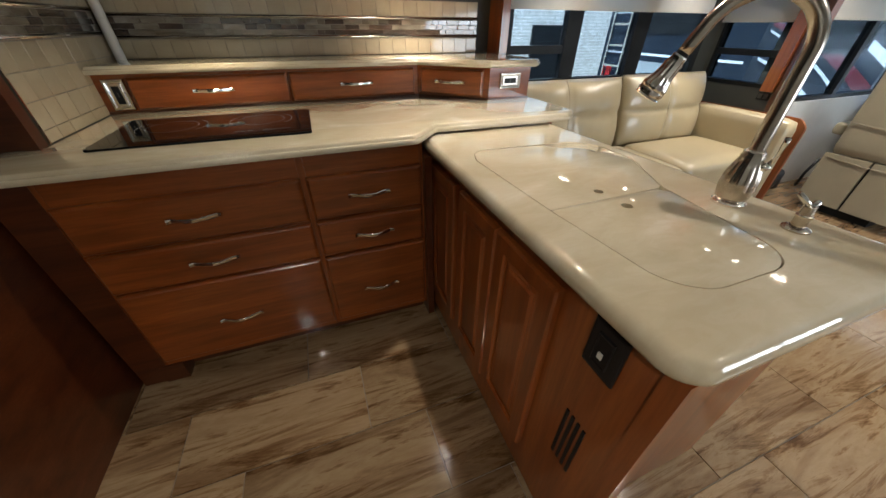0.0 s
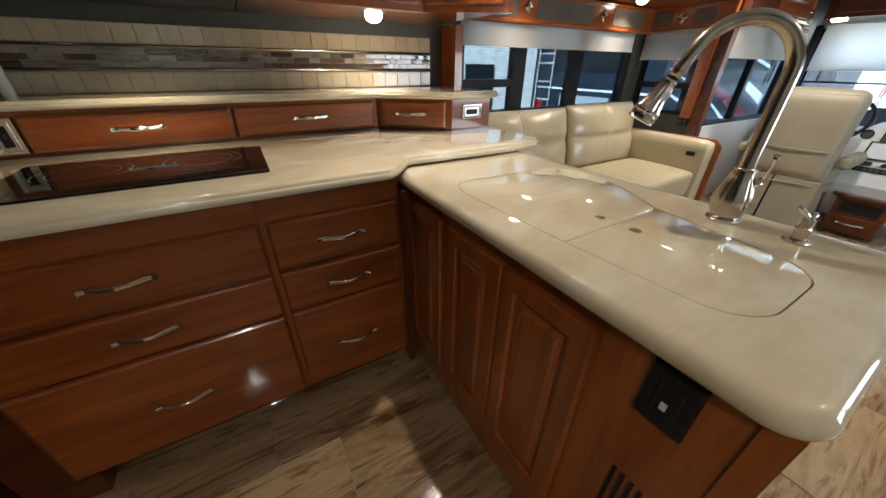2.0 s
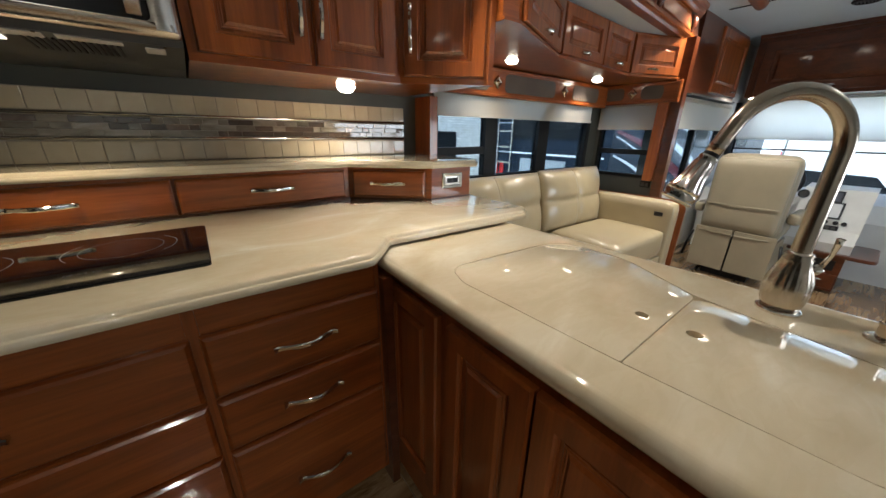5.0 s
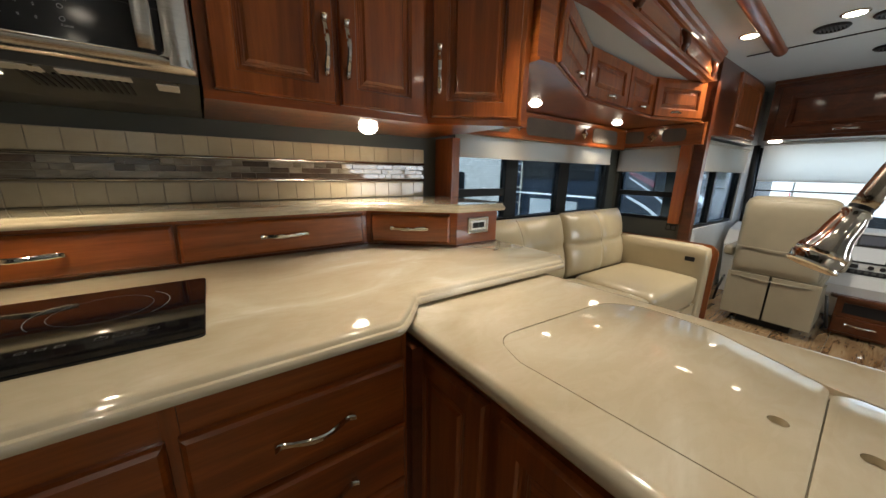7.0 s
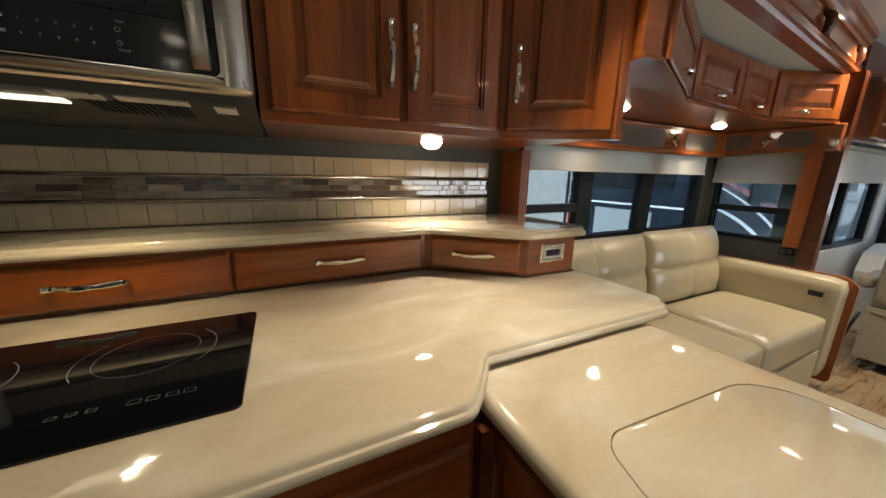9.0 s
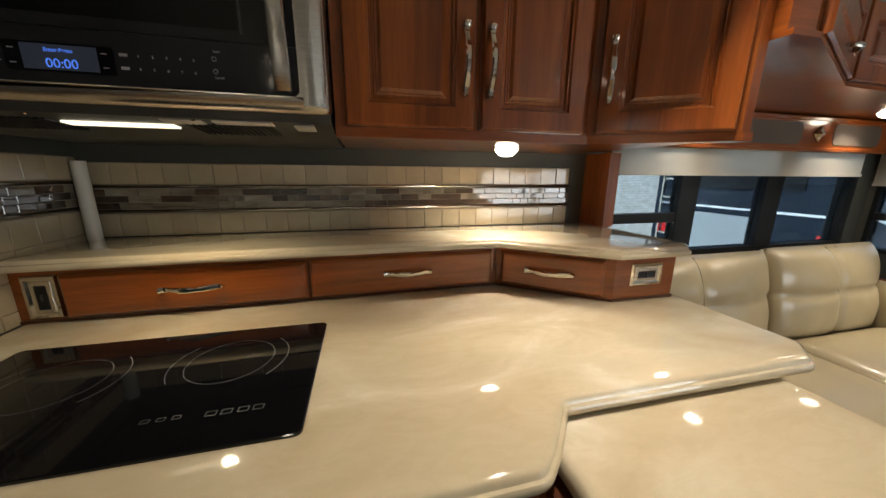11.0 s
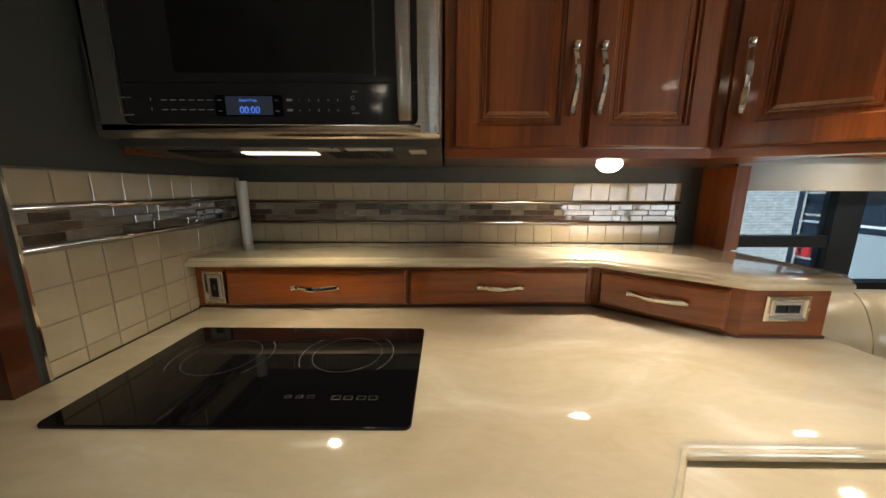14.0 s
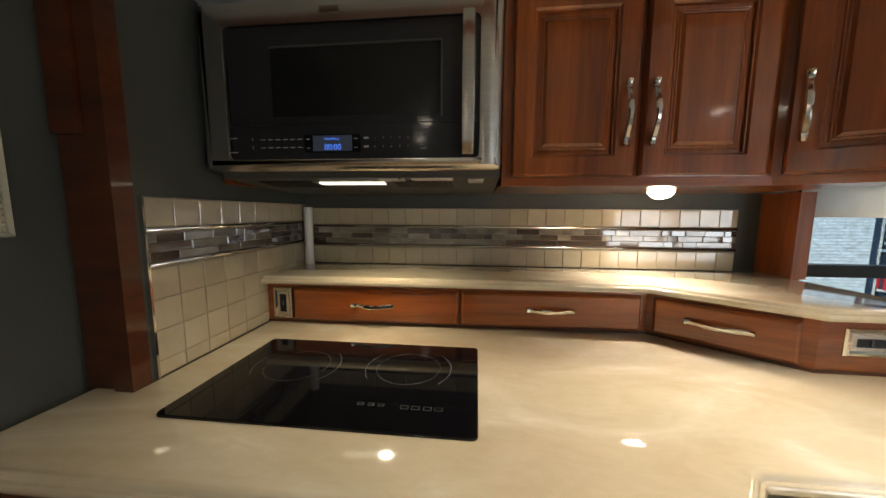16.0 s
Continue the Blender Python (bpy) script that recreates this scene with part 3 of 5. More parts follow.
window("window_2", [(3.085, 1.53, 0.835, 3.15, 2.0, 0.86), (3.085, 1.53, 1.39, 3.15, 2.0, 1.42), (3.085, 1.53, 0.86, 3.15, 1.552, 1.39), (3.085, 1.98, 0.86, 3.15, 2.0, 1.39), (3.09, 1.552, 1.02, 3.14, 1.98, 1.06)],
       [(3.12, 1.552, 0.86, 3.125, 1.98, 1.02), (3.12, 1.552, 1.06, 3.125, 1.98, 1.39)], "black framed end window with a lower vent pane")
window("window_3", [(3.24, 1.575, 0.72, 4.78, 1.63, 0.75), (3.24, 1.575, 1.45, 4.78, 1.63, 1.48), (3.24, 1.575, 0.75, 3.28, 1.63, 1.45), (4.74, 1.575, 0.75, 4.78, 1.63, 1.45), (4.02, 1.575, 0.75, 4.07, 1.63, 1.45)],
       [(3.28, 1.60, 0.75, 4.02, 1.605, 1.45), (4.07, 1.60, 0.75, 4.74, 1.605, 1.45)], "black framed driver's side window")
window("window_4", [(2.0, -1.56, 0.65, 3.7, -1.5, 0.68), (2.0, -1.56, 1.32, 3.7, -1.5, 1.35), (2.0, -1.56, 0.68, 2.03, -1.5, 1.32), (3.67, -1.56, 0.68, 3.7, -1.5, 1.32), (2.82, -1.56, 0.68, 2.88, -1.5, 1.32)],
       [(2.03, -1.535, 0.68, 2.82, -1.53, 1.32), (2.88, -1.535, 0.68, 3.67, -1.53, 1.32)], "black framed window across the aisle")
window("windscreen", [(5.1, -1.5, 0.56, 5.18, 1.56, 0.60), (5.1, -1.5, 1.46, 5.18, 1.56, 1.5), (5.09, 1.49, 0.60, 5.18, 1.56, 1.46), (5.1, -0.06, 0.60, 5.17, -0.02, 1.46)],
       [(5.14, -1.5, 0.60, 5.145, -0.06, 1.46), (5.14, -0.02, 0.60, 5.145, 1.49, 1.46)], "wide motorhome windscreen with a black surround")
solo("windscreen_visor_bar", box(5.02, -1.45, 1.045, 5.04, 1.48, 1.06), BLACK, "thin black bar across the windscreen", "bar", bevel=0.004)
solo("windscreen_pillar", tube([(4.98, 1.50, 0.60), (5.02, 1.52, 1.0), (5.02, 1.54, 1.52)], 0.03, 10), BLACK, "black windscreen pillar trim", "trim", smooth=True)


def shade(x0, y0, x1, y1, z0, z1, label, along="x"):
    t = thing("roller_shade", (x0, y0, z1), label, "window shade")
    bm = box(x0, y0, z0, x1, y1, z1)
    part("fabric", bm, SHADE, t)
    cx, cy = (x0 + x1) / 2, (y0 + y1) / 2
    if along == "x":
        part("hem_bar", box(x0, y0 - 0.006, z0 - 0.012, x1, y1 + 0.004, z0 + 0.004), SHADE, t, bevel=0.003)
        part("roller", tube([(x0, cy, z1), (x1, cy, z1)], 0.018, 12), SHADE, t, smooth=True)
    else:
        part("hem_bar", box(x0 - 0.006, y0, z0 - 0.012, x1 + 0.004, y1, z0 + 0.004), SHADE, t, bevel=0.003)
        part("roller", tube([(cx, y0, z1), (cx, y1, z1)], 0.018, 12), SHADE, t, smooth=True)


shade(1.27, 1.99, 2.89, 1.994, 1.275, 1.40, "cream roller shade, drawn a little way down over the sofa window")
shade(3.066, 1.555, 3.07, 2.01, 1.225, 1.41, "cream roller shade over the end window", "y")
shade(4.96, -1.45, 4.964, 1.47, 1.16, 1.53, "cream windscreen roller shade, half down", "y")
shade(3.27, 1.535, 4.75, 1.539, 1.24, 1.46, "cream roller shade over the driver's window")


def diamond(parent, M):
    part("diamond_boss", carved(0.056, 0.056, [(0.0, 0.004), (0.006, 0.010), (0.016, 0.006), (0.026, 0.016)]), NICKEL, parent, "square nickel boss set on its corner", at=M @ Matrix.Rotation(radians(45), 4, "Y") @ T((-0.028, 0, -0.028)))


def valance(label, loc, w, rz, inserts, bosses, h=0.14):
    t = thing("window_valance", loc, label, "valance", rz=rz)
    M = facing(*loc, rz)
    part("board", carved(w, h, [(0.0, 0.020), (0.006, 0.026), (0.016, 0.026), (0.020, 0.022)]), WOOD_H, t, at=M)
    for a, b in inserts:
        part("insert", slab(rounded([(a, 0.03), (b, 0.03), (b, h - 0.028), (a, h - 0.028)], 0.03), [(0, 0.0), (0.003, 0.004)]), INSERT, t, "dark cloth insert", at=M @ T((0, -0.0215, 0)) @ Matrix.Rotation(radians(90), 4, "X"))
    for a in bosses:
        diamond(t, M @ T((a, -0.025, h / 2)))
    return t


valance("cherry wood valance with cloth inserts over the sofa window", (1.24, 1.985, 1.385), 1.80, 0, [(0.10, 0.42), (0.56, 1.08), (1.30, 1.66)], [0.49, 1.19], 0.165)
t = valance("cherry wood valance with cloth inserts over the end window", (3.06, 2.02, 1.405), 0.60, -90, [(0.05, 0.20), (0.33, 0.49)], [0.265], 0.15)
part("side_board", box(3.04, 1.479, 0.825, 3.082, 1.552, 1.41), WOOD_V, t, "cherry wood side board", bevel=0.008)

# ---- kitchen: base cabinet ----
CT = 0.885
DF = 1.113
kick = -0.6


def drawer_front(parent, M, w, h, hx=None, name="drawer", L=0.147, hz=None):
    d = part(name, carved(w, h, [(0.0, 0.010), (0.003, 0.016), (0.009, 0.021), (0.012, 0.021)]), WOOD_H, parent, at=M)
    pull(d, M @ T((w / 2 if hx is None else hx, -0.021, h / 2 if hz is None else hz)), L)
    return d


def base_cabinet(x0, x1, rows, label, hx=None):
    t = thing("drawer_cabinet", (x0, DF, 0), label, "cabinet", "kitchen drawer cabinets")
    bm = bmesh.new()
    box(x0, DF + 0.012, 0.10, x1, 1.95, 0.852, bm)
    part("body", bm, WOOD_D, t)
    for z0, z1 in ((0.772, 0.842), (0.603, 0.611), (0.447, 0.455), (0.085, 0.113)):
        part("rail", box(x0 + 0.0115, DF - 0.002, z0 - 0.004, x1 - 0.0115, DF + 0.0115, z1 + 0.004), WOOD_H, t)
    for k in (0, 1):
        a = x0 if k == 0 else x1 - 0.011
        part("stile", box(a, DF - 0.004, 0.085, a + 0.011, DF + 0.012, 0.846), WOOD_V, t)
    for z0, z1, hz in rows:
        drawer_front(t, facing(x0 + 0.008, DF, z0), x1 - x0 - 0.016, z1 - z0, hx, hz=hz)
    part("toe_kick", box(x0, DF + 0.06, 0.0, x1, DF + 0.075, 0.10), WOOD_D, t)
    return t


ROWS = [(0.612, 0.770, 0.083), (0.456, 0.602, 0.076), (0.112, 0.446, 0.155)]
base_cabinet(-0.60, 0.057, ROWS, "cherry wood kitchen cabinet with three wide drawers under the cooktop")
base_cabinet(0.057, 0.470, ROWS, "cherry wood kitchen cabinet with three narrow drawers beside the sink run")
t = thing("cabinet_foot", (-0.64, 1.1, 0), "dark cherry wood end post with a square foot", "cabinet trim")
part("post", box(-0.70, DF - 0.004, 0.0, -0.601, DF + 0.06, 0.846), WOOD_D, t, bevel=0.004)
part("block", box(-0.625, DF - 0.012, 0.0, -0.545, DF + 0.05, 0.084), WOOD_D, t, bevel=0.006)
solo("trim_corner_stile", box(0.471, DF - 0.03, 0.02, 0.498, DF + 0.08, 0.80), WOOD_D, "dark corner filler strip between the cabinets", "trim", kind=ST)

# ---- sink run ----
PX = 0.527
PZ = 0.848


def panel_door(parent, M, w, h, name="door", stile=0.052, raised=True):
    if w < 0.2:
        stile = min(stile, w * 0.24)
    d = part(name, frame_ring(w, h, [(0.0, 0.013), (0.004, 0.020), (stile - 0.008, 0.020), (stile - 0.004, 0.015), (stile - 0.001, 0.015), (stile, 0.010)]), WOOD_V, parent, at=M)
    k = stile - 0.002
    part("panel", carved(w - 2 * k, h - 2 * k, [(0.0, 0.008), (0.008, 0.008), (0.010, 0.0100), (0.013, 0.0095), (0.016, 0.0115), (0.019, 0.011), (0.026, 0.0165)] if raised else [(0.0, 0.008), (0.004, 0.009)]), WOOD_V, d, at=M @ T((k, 0, k)))
    return d


t = thing("sink_cabinet", (PX, 0.12, 0), "cherry wood peninsula cabinet with three panelled doors under the sink", "cabinet")
part("body", box(PX + 0.022, 0.216, 0.02, 1.09, 1.30, 0.805), WOOD_V, t)
part("face", box(PX + 0.002, 0.151, 0.02, PX + 0.0215, 1.16, 0.803), WOOD_V, t)
part("end_panel", prism([(PX + 0.012, 0.119), (PX + 0.05, 0.121), (0.74, 0.178), (0.80, 0.186), (1.10, 0.192), (1.10, 0.215), (PX + 0.012, 0.215)], 0.02, 0.803), WOOD_V, t, "plain cherry wood end panel, set back from the corner")
part("corner_post", box(PX - 0.002, 0.116, 0.02, PX + 0.0115, 0.15, 0.803), WOOD_V, t, bevel=0.007)
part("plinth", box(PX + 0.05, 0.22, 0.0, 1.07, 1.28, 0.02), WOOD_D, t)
for y1, y0, hb in ((1.140, 0.893, 0), (0.853, 0.612, 0), (0.606, 0.362, 0)):
    M = facing(PX, y1, 0.155, -90)
    panel_door(t, M, y1 - y0, 0.61)
for k in range(4):
    part("vent_slot", box(PX - 0.001, 0.208 + k * 0.0165, 0.325, PX + 0.004, 0.2155 + k * 0.0165, 0.505), BLACK, t, "dark vertical vent slot")


def plate(parent, M, w, h, material, name="plate"):
    return part(name, carved(w, h, [(0.0, 0.003), (0.002, 0.006), (0.008, 0.007)]), material, parent, at=M)


t = thing("outlet", (PX, 0.27, 0.66), "black power outlet on the peninsula side", "outlet", "outlets")
M = facing(PX, 0.276, 0.672, -90)
plate(t, M, 0.073, 0.115, BLACK)
part("receptacle", carved(0.036, 0.07, [(0.0, 0.002), (0.002, 0.004), (0.006, 0.003)]), BLACK, t, at=M @ T((0.0185, -0.006, 0.022)))
part("indicator", box(0.032, -0.0125, 0.042, 0.041, -0.0095, 0.055), WHITE, t, at=M)


def chrome_outlet(M, w, h, wide, label):
    t = thing("outlet", tuple(M.translation), label, "outlet", "outlets")
    part("plate", frame_ring(w, h, [(0.0, 0.003), (0.003, 0.008), (0.009, 0.008), (0.015, 0.004)]), CHROME, t, at=M)
    part("bezel", frame_ring(w - 0.028, h - 0.028, [(0.0, 0.004), (0.002, 0.006), (0.010, 0.006)]), STEEL, t, at=M @ T((0.014, 0, 0.014)))
    part("receptacle", carved(w - 0.046, h - 0.046, [(0.0, 0.004), (0.002, 0.006), (0.006, 0.005)]), BLACK, t, at=M @ T((0.023, 0, 0.023)))
    ww, hh = (0.0018, 0.016)
    part("slot", box(w / 2 - ww, -0.0085, h / 2 - hh / 2, w / 2 + ww, -0.005, h / 2 + hh / 2), GREYSTEEL, t, at=M)
    for s in (0.0045, w - 0.0045) if wide else (0.005,):
        part("screw", lathe([(0.003, 0), (0.003, 0.001), (0.0005, 0.0015)], 8), NICKEL, t, at=M @ T((s if wide else w / 2, -0.008, h / 2 if wide else 0.006)) @ Matrix.Rotation(radians(90), 4, "X"))
    return t


# pen top with its two sink lids
pen = rounded([(0.496, 0.104), (1.135, 0.104), (1.07, 1.30), (0.486, 1.30)], [0.055, 0.04, 0.0, 0.0], 8)
lid_a = rounded([(0.591, 0.524), (0.935, 0.534), (1.03, 0.72), (1.03, 0.93), (0.60, 0.955), (0.573, 0.87)], [0.004, 0.03, 0.12, 0.11, 0.10, 0.05], 7)
lid_b = rounded([(0.591, 0.520), (0.620, 0.213), (0.890, 0.213), (0.935, 0.530)], [0.004, 0.09, 0.085, 0.03], 8)
lid_a, lid_b = inset_line(lid_a, -0.0022), inset_line(lid_b, -0.0022)
hole = inset_line(rounded([(0.588, 0.522), (0.618, 0.210), (0.892, 0.210), (0.938, 0.532), (1.032, 0.72), (1.032, 0.933), (0.60, 0.958), (0.570, 0.87)], [0.03, 0.09, 0.085, 0.05, 0.12, 0.11, 0.10, 0.05], 7), -0.001)
bull = [(0.016, PZ - 0.042), (0.006, PZ - 0.039), (0.001, PZ - 0.032), (0.0, PZ - 0.025), (0.001, PZ - 0.018), (0.005, PZ - 0.010), (0.011, PZ - 0.004), (0.018, PZ - 0.001), (0.026, PZ)]
t = thing("sink_worktop", (0.8, 0.6, PZ - 0.05), "glossy cream solid-surface worktop over the sink, with rounded edges", "worktop")
part("slab", slab(pen, bull, holes=[hole]), COUNTER, t, smooth="angle")
part("recess", box(0.56, 0.2, PZ - 0.06, 1.04, 0.97, PZ - 0.012), COUNTER, t)
lidprof = [(0.0008, PZ - 0.011), (0.0004, PZ - 0.003), (0.0012, PZ - 0.0006), (0.0028, PZ)]
part("sink_lid", slab(lid_a, lidprof, holes=[circle(0.762, 0.566, 0.0115)]), COUNTER, t, "large curved sink lid with a finger hole", smooth="angle")
part("sink_lid", slab(lid_b, lidprof, holes=[circle(0.768, 0.482, 0.0125)]), COUNTER, t, "rounded sink lid with a finger hole beside the tap", smooth="angle")

# main worktop
ogee = lambda z: [(0.012, z - 0.038), (0.003, z - 0.035), (0.0, z - 0.028), (0.0, z - 0.021), (0.003, z - 0.0155), (0.008, z - 0.0135), (0.0095, z - 0.010), (0.011, z - 0.005), (0.015, z - 0.0014), (0.022, z)]
main = ([(-0.742, 1.048), (0.440, 1.056), (0.480, 1.095), (0.545, 1.172), (0.80, 1.170), (1.14, 1.166), (1.212, 1.225), (1.19, BACK), (LEFT - 0.003, BACK), (LEFT - 0.003, 1.31), (-0.742, 1.31)],
        [0, 0.04, 0.03, 0.02, 0, 0.04, 0.035, 0, 0, 0, 0])
solo("kitchen_worktop", soft_slab(*main, [(i, CT + (z - CT) * 0.84) for i, z in ogee(CT)]), COUNTER, "glossy cream solid-surface kitchen worktop with a moulded edge", "worktop", smooth="angle")
solo("worktop_support", box(0.60, 1.262, 0.04, 1.13, BACK, 0.852), WOOD_V, "cherry wood cabinet block under the worktop end", "cabinet", bevel=0.004)

# ---- cooktop ----
CX0, CX1, CY0, CY1 = -0.500, 0.115, 1.200, 1.575
t = thing("induction_cooktop", (-0.19, 1.39, CT), "black glass two-ring induction cooktop set in the worktop", "cooktop")
part("glass", slab(rounded([(CX0, CY0), (CX1, CY0), (CX1, CY1), (CX0, CY1)], 0.012, 4), [(0, CT), (0, CT + 0.004), (0.0015, CT + 0.006)]), BLACKGLASS, t)


def arc_ring(cx, cy, r, w, z, a0=0, a1=360, n=48):
    bm = bmesh.new()
    prev = None
    for i in range(n + 1):
        a = radians(a0 + (a1 - a0) * i / n)
        ring = [bm.verts.new((cx + q * math.cos(a), cy + q * math.sin(a), z)) for q in (r - w / 2, r + w / 2)]
        if prev:
            bm.faces.new((prev[0], prev[1], ring[1], ring[0]))
        prev = ring
    return bm


for cx, cy, r in ((-0.335, 1.42, 0.078), (-0.055, 1.435, 0.078)):
    part("ring_mark", arc_ring(cx, cy, r, 0.0009, CT + 0.0064), RING, t, "thin etched heating ring")
    for a0, a1 in ((140, 215), (-40, 45)):
        part("ring_mark", arc_ring(cx, cy, r + 0.027, 0.0014, CT + 0.0064, a0, a1, 20), RING, t)
for gx in (-0.120, -0.099, -0.078, -0.030, -0.008, 0.016, 0.038):
    big = gx > -0.05
    s = 0.008 if big else 0.006
    bm = frame_ring(s * 2, s * 1.4, [(0.0, 0.0003), (0.0012, 0.0003)])
    part("key_mark", bm, GREYSTEEL, t, at=T((gx - s, 1.272 if not big else 1.268, CT + 0.0062)) @ Matrix.Rotation(radians(-90), 4, "X"))

# ---- raised drawer shelf ----
SZ = 1.055
fasc = [(LEFT + 0.003, 1.742), (0.655, 1.765), (0.942, 1.537), (1.160, 1.537), (1.160, BACK - 0.012), (LEFT + 0.003, BACK - 0.012)]
t = shelf_cab = thing("shelf_cabinet", (0.2, 1.75, CT), "low cherry wood cabinet with three drawers standing on the worktop", "cabinet")
part("body", prism(fasc, CT, SZ - 0.030), WOOD_H, t)
part("base_moulding", prism([(LEFT + 0.003, 1.738), (0.656, 1.761), (0.940, 1.533), (1.164, 1.533), (1.164, 1.59), (0.96, 1.59), (0.67, 1.80), (LEFT + 0.003, 1.80)], CT, CT + 0.008), WOOD_D, t)
ang0 = math.degrees(math.atan2(0.023, 1.291))
drawer_front(t, facing(-0.525, 1.743, CT + 0.012, ang0), 0.575, 0.116, name="drawer", L=0.15, hz=0.062)
drawer_front(t, facing(0.058, 1.754, CT + 0.012, ang0), 0.575, 0.116, name="drawer", L=0.15, hz=0.062)
ang = math.degrees(math.atan2(1.537 - 1.765, 0.942 - 0.655))
L3 = math.hypot(0.287, 0.228)
drawer_front(t, facing(0.655, 1.765, CT, ang) @ T((0.022, 0, 0.014)), L3 - 0.05, 0.114, L=0.15, hz=0.061)
chrome_outlet(facing(-0.606, 1.742, CT + 0.012, ang0), 0.072, 0.112, False, "chrome framed outlet beside the drawers")
chrome_outlet(facing(0.996, 1.537, 0.932, 0), 0.112, 0.070, True, "chrome framed outlet on the shelf cabinet's end")
shelfp = ([(LEFT + 0.002, 1.708), (0.645, 1.728), (0.922, 1.498), (1.17, 1.498), (1.222, 1.548), (1.180, 2.02), (LEFT + 0.002, 2.018)], [0, 0.03, 0.012, 0.012, 0.015, 0, 0])
solo("display_shelf", soft_slab(*shelfp, [(i * 0.9, SZ + (z - SZ) * 0.80) for i, z in ogee(SZ)]), COUNTER, "glossy cream solid-surface shelf over the small drawers", "worktop", smooth="angle")

# ---- white post and end panel ----
solo("corner_post", lathe([(0.018, SZ), (0.018, 1.292)], 20, at=(-0.598, 1.985, 0)), WHITE, "slim white round post in the tiled corner", "post", smooth="angle")
part("divider", box(1.168, 1.88, SZ, 1.215, BACK - 0.001, 1.347), WOOD_V, shelf_cab, "cherry wood divider beside the window", bevel=0.005)

# ---- wood trim at the slide's edge ----
t = thing("door_post", (-0.62, 1.25, CT), "glossy cherry wood trim post, moulded, against the wall", "trim")
part("casing", box(-0.742, 1.278, CT, -0.668, 1.311, CEIL), WOOD_D, t, bevel=0.008)
part("bead", box(-0.667, 1.270, CT, -0.622, 1.311, CEIL), WOOD_D, t, bevel=0.012)
part("block", box(-0.735, 1.262, 1.425, -0.672, 1.277, CEIL), WOOD_D, t, bevel=0.005)

# ---- picture ----
t = thing("picture", (-0.735, 1.05, 1.2), "small picture in a beaded cream frame on the wall", "picture")
M = facing(-0.745, 0.945, 1.225, 90)
part("frame", frame_ring(0.25, 0.195, [(0.0, 0.008), (0.004, 0.014), (0.012, 0.011), (0.020, 0.016), (0.028, 0.008)]), PICFRAME, t, at=M)
part("print", box(0.026, -0.005, 0.026, 0.224, 0.0, 0.169), PAPERLBL, t, at=M)
b = bmesh.new()
for i in range(16):
    for x in (0.016, 0.234):
        lathe([(0.0005, -0.004), (0.003, -0.003), (0.004, 0), (0.003, 0.003), (0.0005, 0.004)], 6, bm=b, at=(x, -0.014, 0.012 + i * 0.0114))
for i in range(20):
    for z in (0.016, 0.179):
        lathe([(0.0005, -0.004), (0.003, -0.003), (0.004, 0), (0.003, 0.003), (0.0005, 0.004)], 6, bm=b, at=(0.016 + i * 0.0115, -0.014, z))
part("beading", b, PICFRAME, t, kind="stuff", at=M, smooth=True)

# ---- upper kitchen cabinet ----
UZ, UT, UY = 1.345, SLIDE - 0.004, 1.553
t = thing("wall_cabinet", (0.165, UY, UZ), "cherry wood wall cabinet with two panelled doors and an angled one", "cabinet")
up = [(0.168, UY), (0.805, UY), (1.082, 1.368), (1.108, 1.368), (1.108, BACK - 0.001), (0.168, BACK - 0.001)]
part("body", prism(up, UZ + 0.004, UT), WOOD_V, t)
part("bottom_rail", prism([(0.168, UY - 0.005), (0.806, UY - 0.005), (1.081, 1.362), (1.111, 1.362), (1.111, 1.40), (0.80, 1.60), (0.168, 1.60)], UZ - 0.003, UZ + 0.017), WOOD_H, t)
for x0, w, hx in ((0.191, 0.293, 0.267), (0.500, 0.281, 0.019)):
    M = facing(x0, UY, 1.366)
    d = panel_door(t, M, w, 0.44, stile=0.055)
    pull(d, M @ T((hx, -0.020, 0.144)), 0.153, True)
ang = math.degrees(math.atan2(1.368 - UY, 1.082 - 0.805))
M = facing(0.805, UY, 1.366, ang) @ T((0.018, 0, 0))
d = panel_door(t, M, 0.298, 0.44, stile=0.058)
pull(d, M @ T((0.024, -0.020, 0.144)), 0.153, True)
t2 = thing("wall_cabinet", (-0.6, 1.75, 1.80), "cherry wood cabinet over the microwave", "cabinet")
part("filler", box(-0.60, 1.56, 1.802, 0.165, BACK - 0.001, UT), WOOD_H, t2)
part("side_cleat", box(-0.632, 1.58, 1.352, -0.604, 1.75, 1.378), WOOD_H, t2, "small wooden cleat beside the microwave")

# ---- overhead cabinets over the sofa ----
OZ, OT = 1.555, SLIDE - 0.003
over = [(1.112, 1.340), (1.195, 1.340), (1.785, 1.585), (2.630, 1.625), (3.05, 1.465), (3.085, 1.465), (3.085, BACK - 0.001), (1.112, BACK - 0.001)]
t = thing("overhead_cabinet", (2.1, 1.7, OZ), "cherry wood overhead cabinet with four panelled doors over the sofa", "cabinet")
part("body", prism(over, OZ + 0.012, OT), WOOD_H, t)
part("bottom_edge", prism([(x, y - 0.012) if y < 1.7 else (x, y) for x, y in over], OZ, OZ + 0.012), WOOD_H, t)


